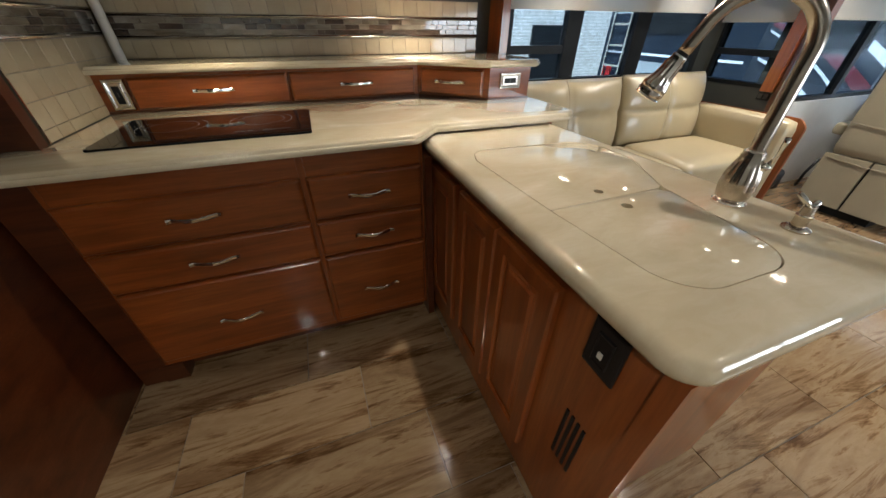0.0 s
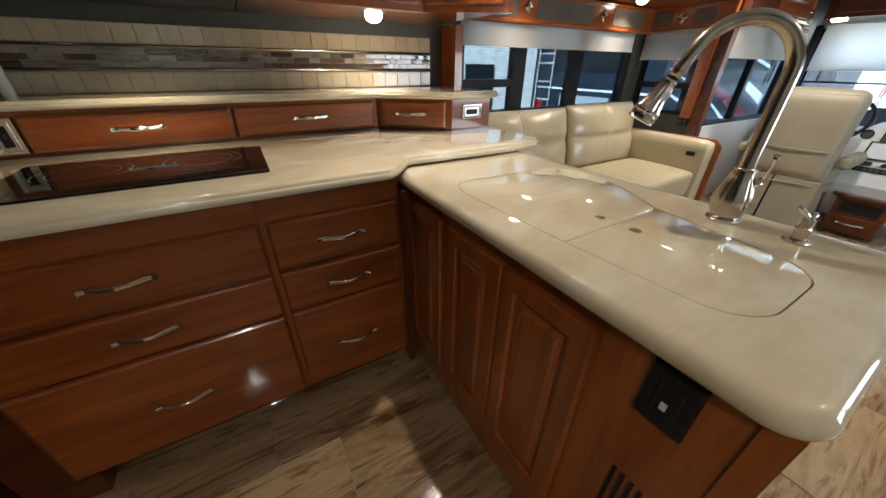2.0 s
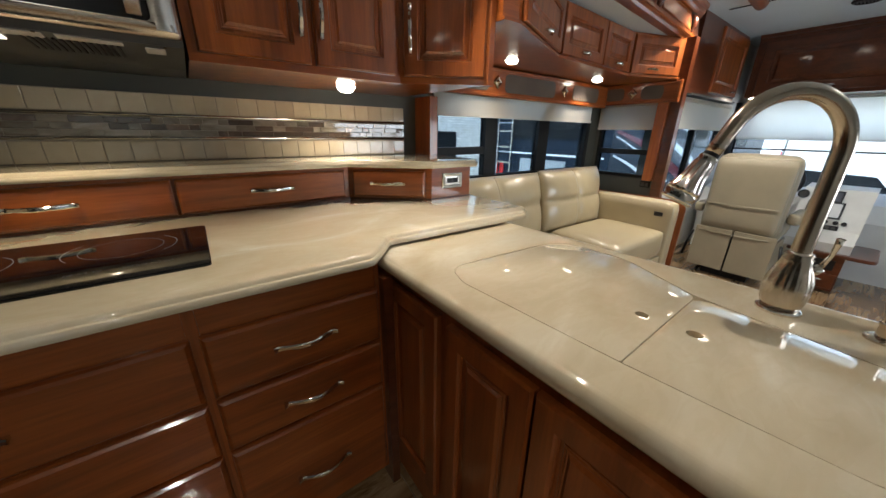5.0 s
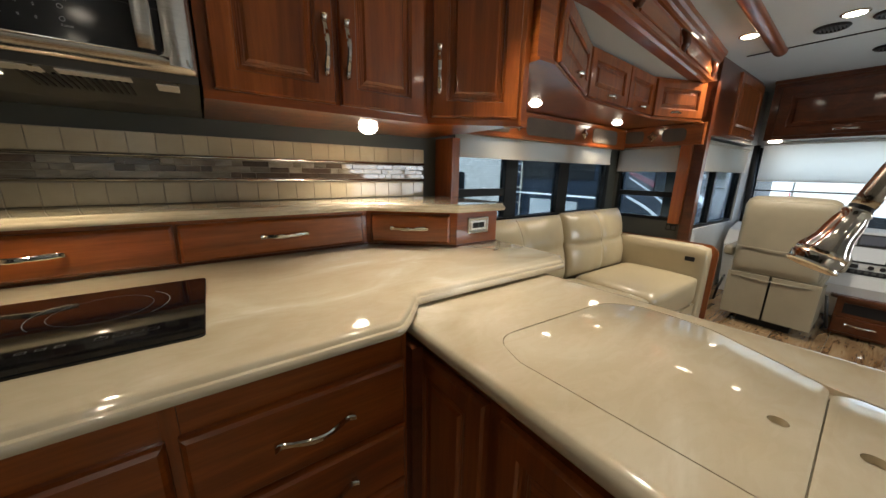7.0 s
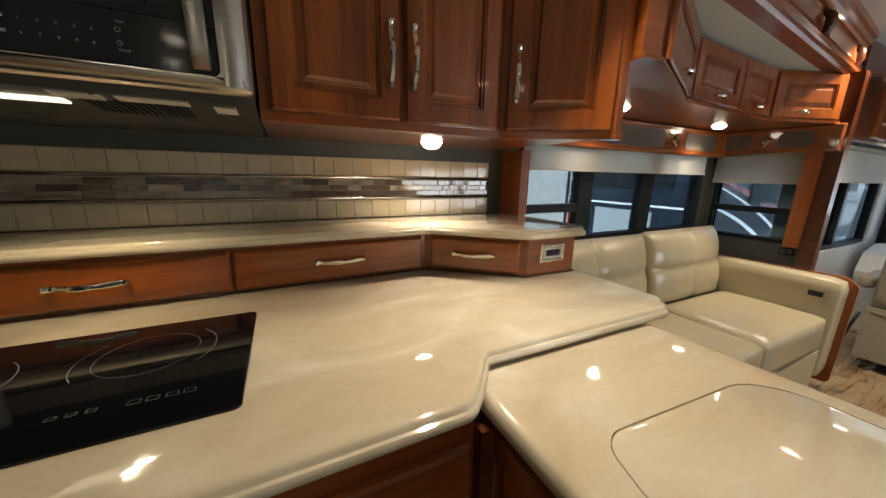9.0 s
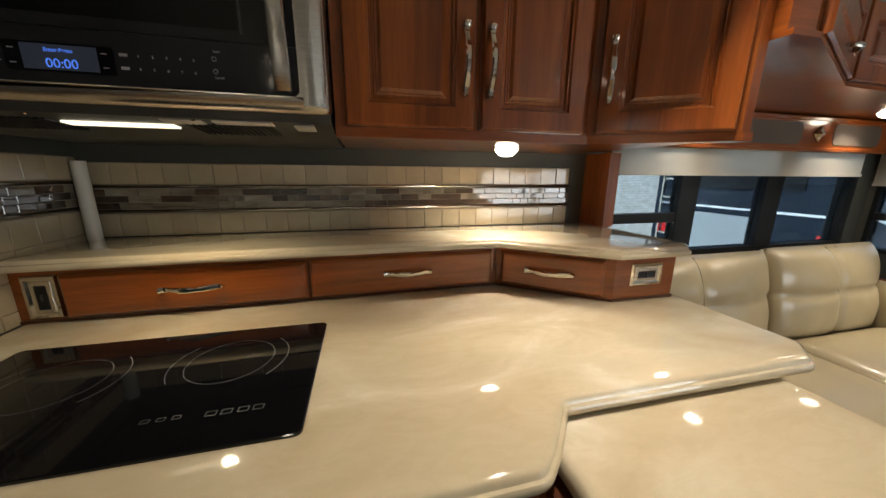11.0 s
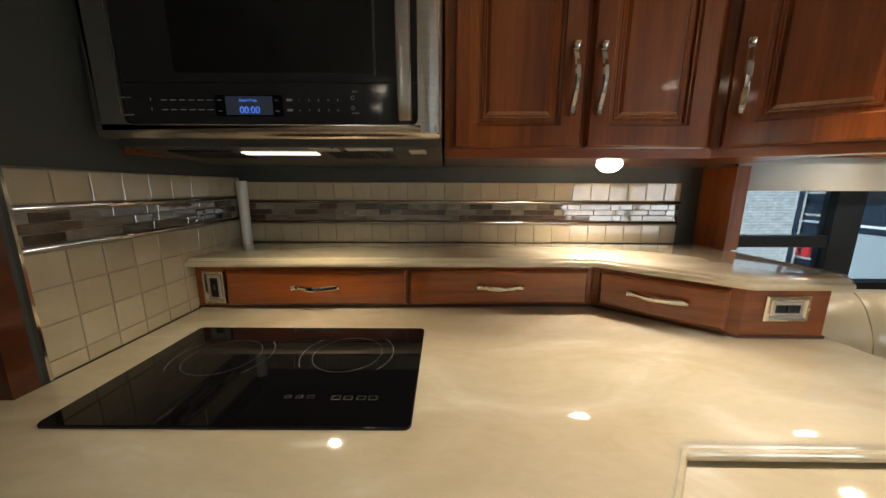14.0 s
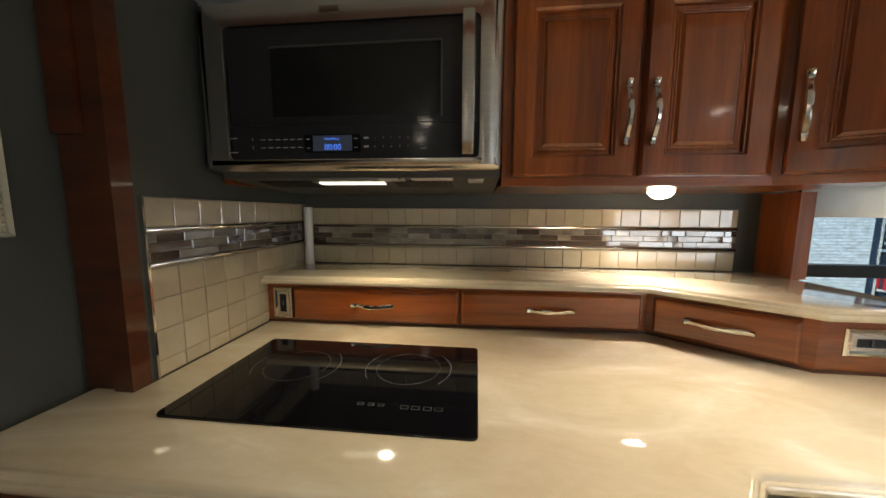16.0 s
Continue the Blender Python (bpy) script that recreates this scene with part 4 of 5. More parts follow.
def over_door(a, b, i0, i1, hpos):
    (x0, y0), (x1, y1) = a, b
    L = math.hypot(x1 - x0, y1 - y0)
    M = facing(x0, y0, OZ + 0.018, math.degrees(math.atan2(y1 - y0, x1 - x0))) @ T((i0 * L, -0.001, 0))
    w = (i1 - i0) * L
    d = panel_door(t, M, w, OT - OZ - 0.03, stile=0.06)
    pull(d, M @ T((w * hpos, -0.020, 0.028)), 0.085)


over_door(over[1], over[2], 0.06, 0.98, 0.5)
over_door(over[2], over[3], 0.015, 0.54, 0.5)
over_door(over[2], over[3], 0.55, 0.985, 0.5)
over_door(over[3], over[4], 0.03, 0.97, 0.4)

# column of trim between nook and driver
t = thing("nook_post", (3.13, 1.37, 0), "glossy cherry wood corner post with a metal edge", "trim")
part("casing", box(3.06, 1.405, 0.0, 3.125, 1.4765, SLIDE), WOOD_D, t, bevel=0.008)
part("edge_strip", box(3.172, 1.462, 0.0, 3.21, 1.4765, 1.52), STEEL, t, "brushed metal edge strip", bevel=0.004)
t = thing("outlet", (3.085, 1.53, 0.80), "black outlet on the nook's end wall", "outlet", "outlets")
M = facing(3.089, 1.575, 0.765, -90)
plate(t, M, 0.075, 0.05, BLACK)
for k in (0, 1):
    part("receptacle", carved(0.024, 0.03, [(0, 0.002), (0.002, 0.004)]), GREYSTEEL, t, at=M @ T((0.009 + k * 0.034, -0.006, 0.01)))

# front cabinets
t = thing("driver_cabinet", (3.4, 1.5, 1.47), "dark cherry wood cabinet over the driver's window", "cabinet")
part("body", box(3.40, 1.50, 1.50, 4.58, 1.557, CEIL - 0.002), WOOD_D, t)
part("grey_lip", box(3.44, 1.475, 1.485, 4.58, 1.557, 1.4985), GREYSTEEL, t, "grey metal lower lip", bevel=0.006)
M = facing(3.84, 1.499, 1.535)
d = panel_door(t, M, 0.71, 0.49, stile=0.075)
pull(d, M @ T((0.55, -0.02, 0.035)), 0.1)
t = thing("front_cabinet", (4.6, 0.0, 1.53), "dark cherry wood overhead cabinet across the windscreen", "cabinet")
part("body", box(4.60, -1.499, 1.535, 5.09, 1.42, CEIL - 0.03), WOOD_D, t)
part("crown", box(4.57, -1.499, CEIL - 0.03, 4.66, 1.42, CEIL - 0.001), WOOD_D, t, bevel=0.01)
for y1 in (1.36, 0.42, -0.52):
    M = facing(4.598, y1, 1.565, -90)
    d = part("door", frame_ring(0.90, 0.43, [(0.0, 0.013), (0.004, 0.020), (0.075, 0.020), (0.082, 0.012)]), WOOD_D, t, at=M)
    part("panel", carved(0.75, 0.28, [(0.0, 0.008), (0.03, 0.010), (0.045, 0.017)]), WOOD_D, d, at=M @ T((0.075, 0, 0.075)))
    pull(d, M @ T((0.45, -0.02, 0.035)), 0.15)
t = thing("ceiling_light", (4.75, 1.30, 1.535), "small round lamp under the front cabinet, lit", "lamp")
part("lens", lathe([(0.05, 0.0), (0.05, -0.006), (0.04, -0.012), (0.002, -0.013)], 24), LAMP_GLOW, t, at=T((4.75, 1.36, 1.534)), smooth=True)

# ---- microwave ----
MX0, MX1, MY, MZ0, MZ1 = -0.618, 0.163, 1.492, 1.378, 1.80
t = thing("microwave", (MX0, MY, MZ0), "stainless steel over-the-range microwave with a dark glass door and display", "microwave")
part("body", box(MX0 + 0.012, MY + 0.05, MZ0 + 0.004, MX1 - 0.012, BACK - 0.002, MZ1), GREYSTEEL, t)
mw, mh = MX1 - MX0, MZ1 - MZ0
wx0, wx1, wz0, wz1 = 0.082, mw - 0.054, 0.028, 0.355


def flat(poly, profile, M, name, material, parent, holes=(), label="", smooth=False):
    """A slab drawn in x, z that comes forward (to -y) by its profile."""
    return part(name, slab(poly, profile, holes), material, parent, label, at=M @ Matrix.Rotation(radians(90), 4, "X"), smooth=smooth)


M = facing(MX0, MY, MZ0)
outer = rounded([(0, 0), (mw, 0), (mw, mh), (0, mh)], 0.012, 3)
win = rounded([(wx0, wz0), (wx1, wz0), (wx1, wz1), (wx0, wz1)], 0.014, 5)
flat(outer, [(0.0, -0.05), (0.0, -0.022), (0.003, -0.013), (0.009, -0.006), (0.018, -0.0015), (0.028, 0.0)], M, "door", STEEL, t, holes=[win], label="brushed steel door frame", smooth="angle")
flat(inset_line(win, 0.001), [(0, -0.045), (0, -0.006), (0.002, -0.004)], M, "door_glass", DARKGLASS, t)
flat(rounded([(wx0 + 0.12, 0.135), (wx1 - 0.095, 0.135), (wx1 - 0.095, 0.300), (wx0 + 0.12, 0.300)], 0.006, 3), [(0, -0.005), (0.0, -0.0035)], M, "viewing_mesh", CAVITY, t)
for a, b in (((wx0 + 0.12, 0.300), (wx1 - 0.09, 0.304)), ((wx1 - 0.094, 0.13), (wx1 - 0.090, 0.304))):
    part("mesh_border", box(a[0], -0.0, a[1], b[0], 0.0045, b[1]), GREYSTEEL, t, at=M)
part("door_seam", box(wx0, 0.001, 0.115, wx1, 0.0045, 0.1165), BLACK, t, at=M)
# bowed steel strip along the door's free edge and a bright rim round the glass
eb = bmesh.new()
ends = []
for z in (0.012, mh - 0.004):
    ends.append([eb.verts.new((wx1 + 0.006 + 0.045 * u, 0.016 * u ** 2.2 - 0.0035 - 0.002 * math.sin(math.pi * u), z)) for u in [i / 12 for i in range(13)]] + [eb.verts.new((mw - 0.003, 0.02, z)), eb.verts.new((wx1 + 0.006, 0.02, z))])
for i in range(15):
    eb.faces.new((ends[0][i], ends[0][(i + 1) % 15], ends[1][(i + 1) % 15], ends[1][i]))
eb.faces.new(ends[0][::-1])
eb.faces.new(ends[1])
part("edge_strip", eb, STEEL, t, "bowed steel edge of the door", at=M, smooth="angle")
part("glass_rim", tube([(wx0 - 0.001, -0.004, wz1 - 0.012), (wx0 - 0.001, -0.004, wz0 + 0.012), (wx0 + 0.012, -0.004, wz0 - 0.001), (wx1 - 0.012, -0.004, wz0 - 0.001)], 0.0016, 8), CHROME, t, "thin bright rim", at=M, smooth=True)
# handle: a broad curved steel bar
pts = [(wx1 - 0.028, -0.004 - 0.026 * math.sin(math.pi * min(1, max(0, (u - 0.02) / 0.96))) ** 0.5, 0.036 + u * 0.325) for u in [i / 18 for i in range(19)]]
hb = bmesh.new()
prev = None
for x, y, z in pts:
    ring = [hb.verts.new(v) for v in ((x - 0.016, y + 0.004, z), (x - 0.013, y - 0.003, z), (x, y - 0.006, z), (x + 0.013, y - 0.003, z), (x + 0.016, y + 0.004, z), (x, y + 0.007, z))]
    if prev:
        for k in range(6):
            hb.faces.new((prev[k], prev[(k + 1) % 6], ring[(k + 1) % 6], ring[k]))
    else:
        hb.faces.new(ring[::-1])
    prev = ring
hb.faces.new(prev)
part("handle", hb, STEEL, t, "broad curved steel handle", at=M, smooth="angle")
# display and keys
flat(rounded([(0.285, 0.046), (0.432, 0.046), (0.432, 0.090), (0.285, 0.090)], 0.003, 2), [(0, -0.005), (0, -0.001)], M, "display", BLACKGLASS, t)
part("display_panel", box(0.308, 0.0, 0.049, 0.410, 0.0015, 0.087), SCREEN_G, t, at=M)
writing("00:00", 0.020, t, M @ T((0.360, -0.0005, 0.052)), DISPLAY, "digits")
writing("Enter:Press", 0.0085, t, M @ T((0.358, -0.0005, 0.076)), DISPLAY, "digits")
for k in range(4):
    part("key_mark", box(0.291 + (k % 2) * 0.125, 0.0, 0.056 + (k // 2) * 0.022, 0.299 + (k % 2) * 0.125, 0.0012, 0.0575 + (k // 2) * 0.022), MARK, t, at=M)
for r in range(2):
    for k in range(5):
        writing("12345"[k] if r == 0 else "67890"[k], 0.0065, t, M @ T((0.468 + k * 0.021, 0.0035, 0.078 - r * 0.021)), MARK, "key_mark")
    for k in range(6):
        part("key_mark", box(0.165 + k * 0.020, 0.003, 0.079 - r * 0.020, 0.178 + k * 0.020, 0.0045, 0.0805 - r * 0.020), MARK, t, at=M)
    part("key_mark", box(0.142, 0.003, 0.078 - r * 0.020, 0.143, 0.0045, 0.084 - r * 0.020), MARK, t, at=M)
    part("key_mark", box(0.075, 0.003, 0.084 - r * 0.036, 0.100, 0.0045, 0.0855 - r * 0.036), MARK, t, at=M)
    part("key_mark", box(0.440, 0.003, 0.078 - r * 0.021, 0.452, 0.0045, 0.0825 - r * 0.021), MARK, t, at=M)
writing("Start", 0.0058, t, M @ T((0.590, 0.0035, 0.096)), MARK, "key_mark")
writing("Cancel", 0.0058, t, M @ T((0.590, 0.0035, 0.052)), MARK, "key_mark")
for k in range(2):
    part("key_mark", arc_ring(0.585, 0.085 - k * 0.021, 0.0036, 0.0009, -0.004, n=16), MARK, t, at=M @ Matrix.Rotation(radians(90), 4, "X") @ T((0, 0, 0.001)))
part("badge", carved(0.05, 0.018, [(0, 0.001), (0.002, 0.002)]), NICKEL, t, "small plain badge", at=M @ T((0.335, -0.0, 0.372)))
part("indicator", box(mw - 0.047, -0.0015, 0.185, mw - 0.044, 0.0, 0.188), DISPLAY, t, at=M)
# underside
und = bmesh.new()
pr = [(MY + 0.03, MZ0 + 0.002), (MY + 0.035, MZ0 - 0.014), (1.786, MZ0 - 0.034), (1.99, MZ0 - 0.034), (1.99, MZ0 + 0.002)]
va = [und.verts.new((MX0 + 0.03, y, z)) for y, z in pr]
vb = [und.verts.new((MX1 - 0.002, y, z)) for y, z in pr]
for i in range(len(pr)):
    und.faces.new((va[i], va[(i + 1) % len(pr)], vb[(i + 1) % len(pr)], vb[i]))
und.faces.new(va)
und.faces.new(vb[::-1])
part("vent_pan", und, GREYSTEEL, t)
slope = math.degrees(math.atan2(-0.020, 1.786 - MY - 0.035))
US = T((MX0, MY + 0.035, MZ0 - 0.0145)) @ Matrix.Rotation(radians(slope), 4, "X")
part("lamp_cover", box(0.27, 0.065, -0.003, 0.46, 0.095, 0.001), HOOD_GLOW, t, "lit lamp cover", at=US)
for x in (0.10, 0.49):
    gr = bmesh.new()
    for i in range(14):
        box(x + i * 0.012, 0.045, -0.003, x + i * 0.012 + 0.005, 0.15, 0.001, gr)
    part("grille", gr, BLACK, t, "slotted grille", at=US)
for a in ((0.55, 0.01, 0.66, 0.04), (0.46, 0.012, 0.53, 0.05), (0.70, 0.03, 0.74, 0.08)):
    part("label_sticker", box(a[0], a[1], -0.002, a[2], a[3], 0.001), PAPERLBL, t, at=US)
for x in (0.05, 0.26, 0.52, 0.74):
    part("screw", lathe([(0.004, 0.0), (0.003, -0.002), (0.0005, -0.0025)], 8), NICKEL, t, at=US @ T((x, 0.008, -0.0005)), smooth=True)

# ---- tap and soap pump ----
t = thing("kitchen_tap", (1.008, 0.417, PZ), "brushed nickel gooseneck kitchen tap with a fluted base and pull-down spray", "tap")
FX, FY = 1.008, 0.417
flute = lambda z, a: 1 + 0.045 * math.cos(14 * a) * max(0.0, min(1.0, (0.108 - z) / 0.02)) * max(0.0, min(1.0, (z - 0.012) / 0.02))
part("foot_ring", lathe([(0.034, 0), (0.034, 0.004), (0.031, 0.007), (0.028, 0.008)], 36, flute=lambda z, a: 1 + 0.02 * math.cos(20 * a)), CHROME, t, at=T((FX, FY, PZ)), smooth="angle")
part("base", lathe([(0.027, 0.006), (0.0315, 0.02), (0.0345, 0.042), (0.033, 0.066), (0.027, 0.088), (0.0215, 0.106), (0.0225, 0.110), (0.019, 0.114), (0.021, 0.118), (0.016, 0.124)], 56, flute=flute), NICKEL, t, "fluted base", at=T((FX, FY, PZ)), smooth=True)
dirn = Vector((0.848 - FX, 0.575 - FY, 0)).normalized()
R = 0.083
path = [Vector((FX, FY, PZ + 0.10 + 0.0225 * k)) for k in range(10)]
topz = PZ + 0.30
for k in range(1, 25):
    a = math.pi * 0.875 * k / 24
    path.append(Vector((FX, FY, topz)) + dirn * (R * (1 - math.cos(a)) * 1.12) + Vector((0, 0, R * 1.15 * math.sin(a))))
last = (path[-1] - path[-2]).normalized()
path += [path[-1] + last * 0.045 * k / 3 for k in range(1, 4)]
part("spout", tube(path, [0.0148 - 0.0022 * i / len(path) for i in range(len(path))], 24), NICKEL, t, "arched spout", smooth=True)
end = path[-1]
q = (-last).to_track_quat("Z", "Y").to_matrix().to_4x4()
part("collar", lathe([(0.0125, 0.0), (0.0125, -0.007)], 24), BLACK, t, at=T(end) @ q, smooth="angle")
fl2 = lambda z, a: 1 + 0.07 * math.cos(12 * a) * max(0.0, min(1.0, (-z - 0.012) / 0.012)) * max(0.0, min(1.0, (z + 0.078) / 0.01))
sp = part("spray_head", lathe([(0.0145, -0.006), (0.0155, -0.010), (0.0145, -0.013), (0.0165, -0.022), (0.0175, -0.034), (0.0185, -0.048), (0.022, -0.060), (0.0265, -0.070), (0.0275, -0.078)], 56, flute=fl2), CHROME, t, "fluted pull-down spray head", at=T(end) @ q, smooth=True)
part("spray_ring", lathe([(0.0275, -0.078), (0.0285, -0.081), (0.027, -0.090), (0.0285, -0.093), (0.026, -0.095), (0.002, -0.092)], 36, flute=lambda z, a: 1 + 0.015 * math.cos(24 * a)), CHROME, sp, at=T(end) @ q, smooth="angle")
lev = Vector((0.25, -0.93, 0.25)).normalized()
l0 = Vector((FX, FY, PZ + 0.085))
lv = part("lever", tube([l0 + lev * 0.015, l0 + lev * 0.028, l0 + lev * 0.034 + Vector((0, 0, 0.006))], [0.010, 0.009, 0.008], 16), CHROME, t, "side lever", smooth=True)
part("lever_arm", tube([l0 + lev * 0.032 + Vector((0, 0, 0.004)), l0 + lev * 0.040 + Vector((-0.004, 0, 0.03)), l0 + lev * 0.042 + Vector((-0.008, 0, 0.052)), l0 + lev * 0.043 + Vector((-0.010, 0, 0.062))], [0.0045, 0.0035, 0.005, 0.006], 12), CHROME, lv, smooth=True)
t = thing("soap_pump", (1.012, 0.285, PZ), "small brushed nickel soap pump beside the tap", "soap pump")
S0 = T((1.012, 0.285, PZ))
part("foot_ring", lathe([(0.024, 0), (0.024, 0.003), (0.020, 0.006), (0.014, 0.007)], 28), NICKEL, t, at=S0, smooth="angle")
part("body", lathe([(0.0125, 0.006), (0.0125, 0.026), (0.0145, 0.029), (0.0145, 0.032), (0.0115, 0.034), (0.011, 0.052)], 28), NICKEL, t, at=S0, smooth="angle")
part("spout", tube([(1.014, 0.284, PZ + 0.046), (1.000, 0.290, PZ + 0.060), (0.978, 0.300, PZ + 0.078)], [0.0075, 0.0055, 0.0045], 14), CHROME, t, smooth=True)
part("button", tube([(1.008, 0.287, PZ + 0.046), (1.020, 0.282, PZ + 0.060), (1.023, 0.281, PZ + 0.063)], [0.007, 0.006, 0.0025], 14), CHROME, t, smooth=True)

# ---- sofa ----
def cushion(name, x0, y0, z0, x1, y1, z1, r, material, parent, puff=0.02, label="", nx=8, ny=8, axis="y", seams=()):
    """A padded block: rounded box whose broad face swells between its seams."""
    bm = box(x0, y0, z0, x1, y1, z1)
    bmesh.ops.subdivide_edges(bm, edges=bm.edges[:], cuts=9, use_grid_fill=True)
    cx, cy, cz = (x0 + x1) / 2, (y0 + y1) / 2, (z0 + z1) / 2
    hx, hy, hz = (x1 - x0) / 2, (y1 - y0) / 2, (z1 - z0) / 2
    for v in bm.verts:
        p = Vector((v.co.x - cx, v.co.y - cy, v.co.z - cz))
        q = Vector((max(-hx + r, min(hx - r, p.x)), max(-hy + r, min(hy - r, p.y)), max(-hz + r, min(hz - r, p.z))))
        d = p - q
        if d.length > 1e-6:
            p = q + d.normalized() * min(r, d.length if sum(abs(c) > 1e-6 for c in d) < 2 else r)
        u = [(1 - (p.x / hx) ** 2), (1 - (p.y / hy) ** 2), (1 - (p.z / hz) ** 2)]
        u = [max(0.0, k) ** 0.6 for k in u]
        if axis == "y":
            p.y += math.copysign(puff * u[0] * u[2], p.y) if abs(p.y) > hy * 0.5 else 0
        else:
            p.z += math.copysign(puff * u[0] * u[1], p.z) if abs(p.z) > hz * 0.5 else 0
        v.co = Vector((cx, cy, cz)) + p
    for v in bm.verts:
        v.co += Vector([0.0016 * noise.noise(v.co * 9 + Vector((k * 7, 0, 0))) for k in range(3)])
    return part(name, bm, material, parent, label, smooth=True)


t = thing("sofa", (2.2, 1.6, 0), "cream leather sofa with tufted back cushions and a wood-faced arm", "sofa")
part("base", box(1.24, 1.26, 0.05, 2.90, 1.93, 0.30), LEATHER, t, bevel=0.02, seg=3)
for x0, x1 in ((1.26, 2.155), (2.16, 2.905)):
    cushion("seat_cushion", x0, 1.235, 0.30, x1, 1.76, 0.495, 0.045, LEATHER, t, 0.018, axis="z")
    part("skirt", box(x0 + 0.01, 1.243, 0.05, x1 - 0.01, 1.259, 0.29), LEATHER, t, bevel=0.006)


def tufted(x0, x1, z0, z1, zs, y, parent):
    """A leather back cushion: swollen between one upright and one level seam."""
    nx, nz = 36, 28
    bm = bmesh.new()
    xm = (x0 + x1) / 2
    swell = lambda u: max(0.0, 1 - abs(2 * u - 1) ** 2.6) ** 0.55
    front, back = [], []
    for j in range(nz + 1):
        z = z0 + (z1 - z0) * j / nz
        rf, rb = [], []
        for i in range(nx + 1):
            x = x0 + (x1 - x0) * i / nx
            ux = (x - x0) / (xm - x0) if x < xm else (x - xm) / (x1 - xm)
            uz = (z - z0) / (zs - z0) if z < zs else (z - zs) / (z1 - zs)
            big = swell((x - x0) / (x1 - x0)) * swell((z - z0) / (z1 - z0))
            d = 0.075 * big + 0.034 * (swell(ux) * swell(uz)) ** 0.6
            d += 0.003 * noise.noise(Vector((x * 14, 0, z * 14)))
            lean = (z - z0) * 0.17
            rf.append(bm.verts.new((x, y - d + lean, z)))
            rb.append(rf[-1] if i in (0, nx) or j in (0, nz) else bm.verts.new((x, y + 0.05 * big + lean, z)))
        front.append(rf)
        back.append(rb)
    for j in range(nz):
        for i in range(nx):
            bm.faces.new((front[j][i], front[j][i + 1], front[j + 1][i + 1], front[j + 1][i]))
            q = (back[j][i], back[j + 1][i], back[j + 1][i + 1], back[j][i + 1])
            bm.faces.new(q)
    o = part("back_cushion", bm, LEATHER, parent, smooth=True)

    def at(x, z):
        return (x, y - 0.075 * swell((x - x0) / (x1 - x0)) * swell((z - z0) / (z1 - z0)) + (z - z0) * 0.17 - 0.0005, z)
    part("seam", tube([at(x0 + (x1 - x0) * (i + 0.4) / 24.8, zs) for i in range(25)], 0.0028, 6), SEAM, o, smooth=True)
    part("seam", tube([at(xm, z0 + (z1 - z0) * (i + 0.4) / 24.8) for i in range(25)], 0.0028, 6), SEAM, o, smooth=True)
    return o


tufted(1.20, 2.135, 0.45, 0.905, 0.70, 1.82, t)
tufted(2.140, 2.935, 0.45, 0.915, 0.70, 1.82, t)
part("piping", tube([(1.24, 1.915, 0.89), (2.12, 1.915, 0.895)], 0.005, 8), LEATHER, t, smooth=True)
part("piping", tube([(2.15, 1.915, 0.90), (2.90, 1.915, 0.895)], 0.005, 8), LEATHER, t, smooth=True)
part("back_frame", box(1.24, 1.90, 0.05, 2.92, 1.99, 0.84), LEATHER, t, bevel=0.03, seg=3)
arm = cushion("arm", 2.90, 1.225, 0.10, 3.045, 1.93, 0.70, 0.045, LEATHER, t, 0.006, axis="z")
wp = rounded([(1.205, 0.05), (1.93, 0.05), (1.93, 0.70), (1.25, 0.705), (1.20, 0.66)], [0.03, 0.02, 0.03, 0.05, 0.05], 6)
part("side_panel", slab(wp, [(0.0, 0.0), (0.0, 0.018), (0.006, 0.024)]), WOOD_V, t, "dark cherry wood outer arm panel", at=Matrix(((0, 0, 1, 3.046), (1, 0, 0, 0), (0, 1, 0, 0), (0, 0, 0, 1))))
part("arm_outlet", carved(0.06, 0.032, [(0.0, 0.002), (0.003, 0.005), (0.008, 0.003)]), BLACK, t, "black flush outlet in the arm", at=facing(2.897, 1.35, 0.592, -90))

# ---- driver's seat ----
t = thing("captain_chair", (3.85, 0.99, 0), "taupe vinyl driver's captain chair with armrests, facing the windscreen", "chair")
cushion("backrest", 3.66, 0.735, 0.42, 3.80, 1.255, 1.03, 0.06, SEAT_FABRIC, t, 0.02, axis="z")
cushion("back_pad", 3.628, 0.75, 0.43, 3.70, 1.24, 1.015, 0.035, SEAT_FABRIC, t, 0.0, axis="z")
part("seam", tube([(3.622, 0.77, 0.645), (3.617, 1.0, 0.638), (3.622, 1.225, 0.645)], 0.004, 8), SEAT_FABRIC, t, smooth=True)
part("seam", tube([(3.622, 0.77, 0.40), (3.617, 1.0, 0.392), (3.622, 1.225, 0.40)], 0.004, 8), SEAT_FABRIC, t, smooth=True)
cushion("seat_cushion", 3.70, 0.73, 0.38, 4.22, 1.26, 0.52, 0.05, SEAT_FABRIC, t, 0.02, axis="z")
for y0, y1 in ((0.725, 0.985), (1.0, 1.25)):
    part("skirt", box(3.625, y0, 0.075, 3.645, y1, 0.43), SEAT_FABRIC, t, bevel=0.008)
part("skirt_side", box(3.646, 0.725, 0.09, 4.05, 0.74, 0.38), SEAT_FABRIC, t, bevel=0.005)
part("skirt_side", box(3.646, 1.24, 0.09, 4.05, 1.255, 0.38), SEAT_FABRIC, t, bevel=0.005)
part("pedestal", box(3.70, 0.83, 0.0, 4.05, 1.15, 0.38), BLACK, t, bevel=0.02)
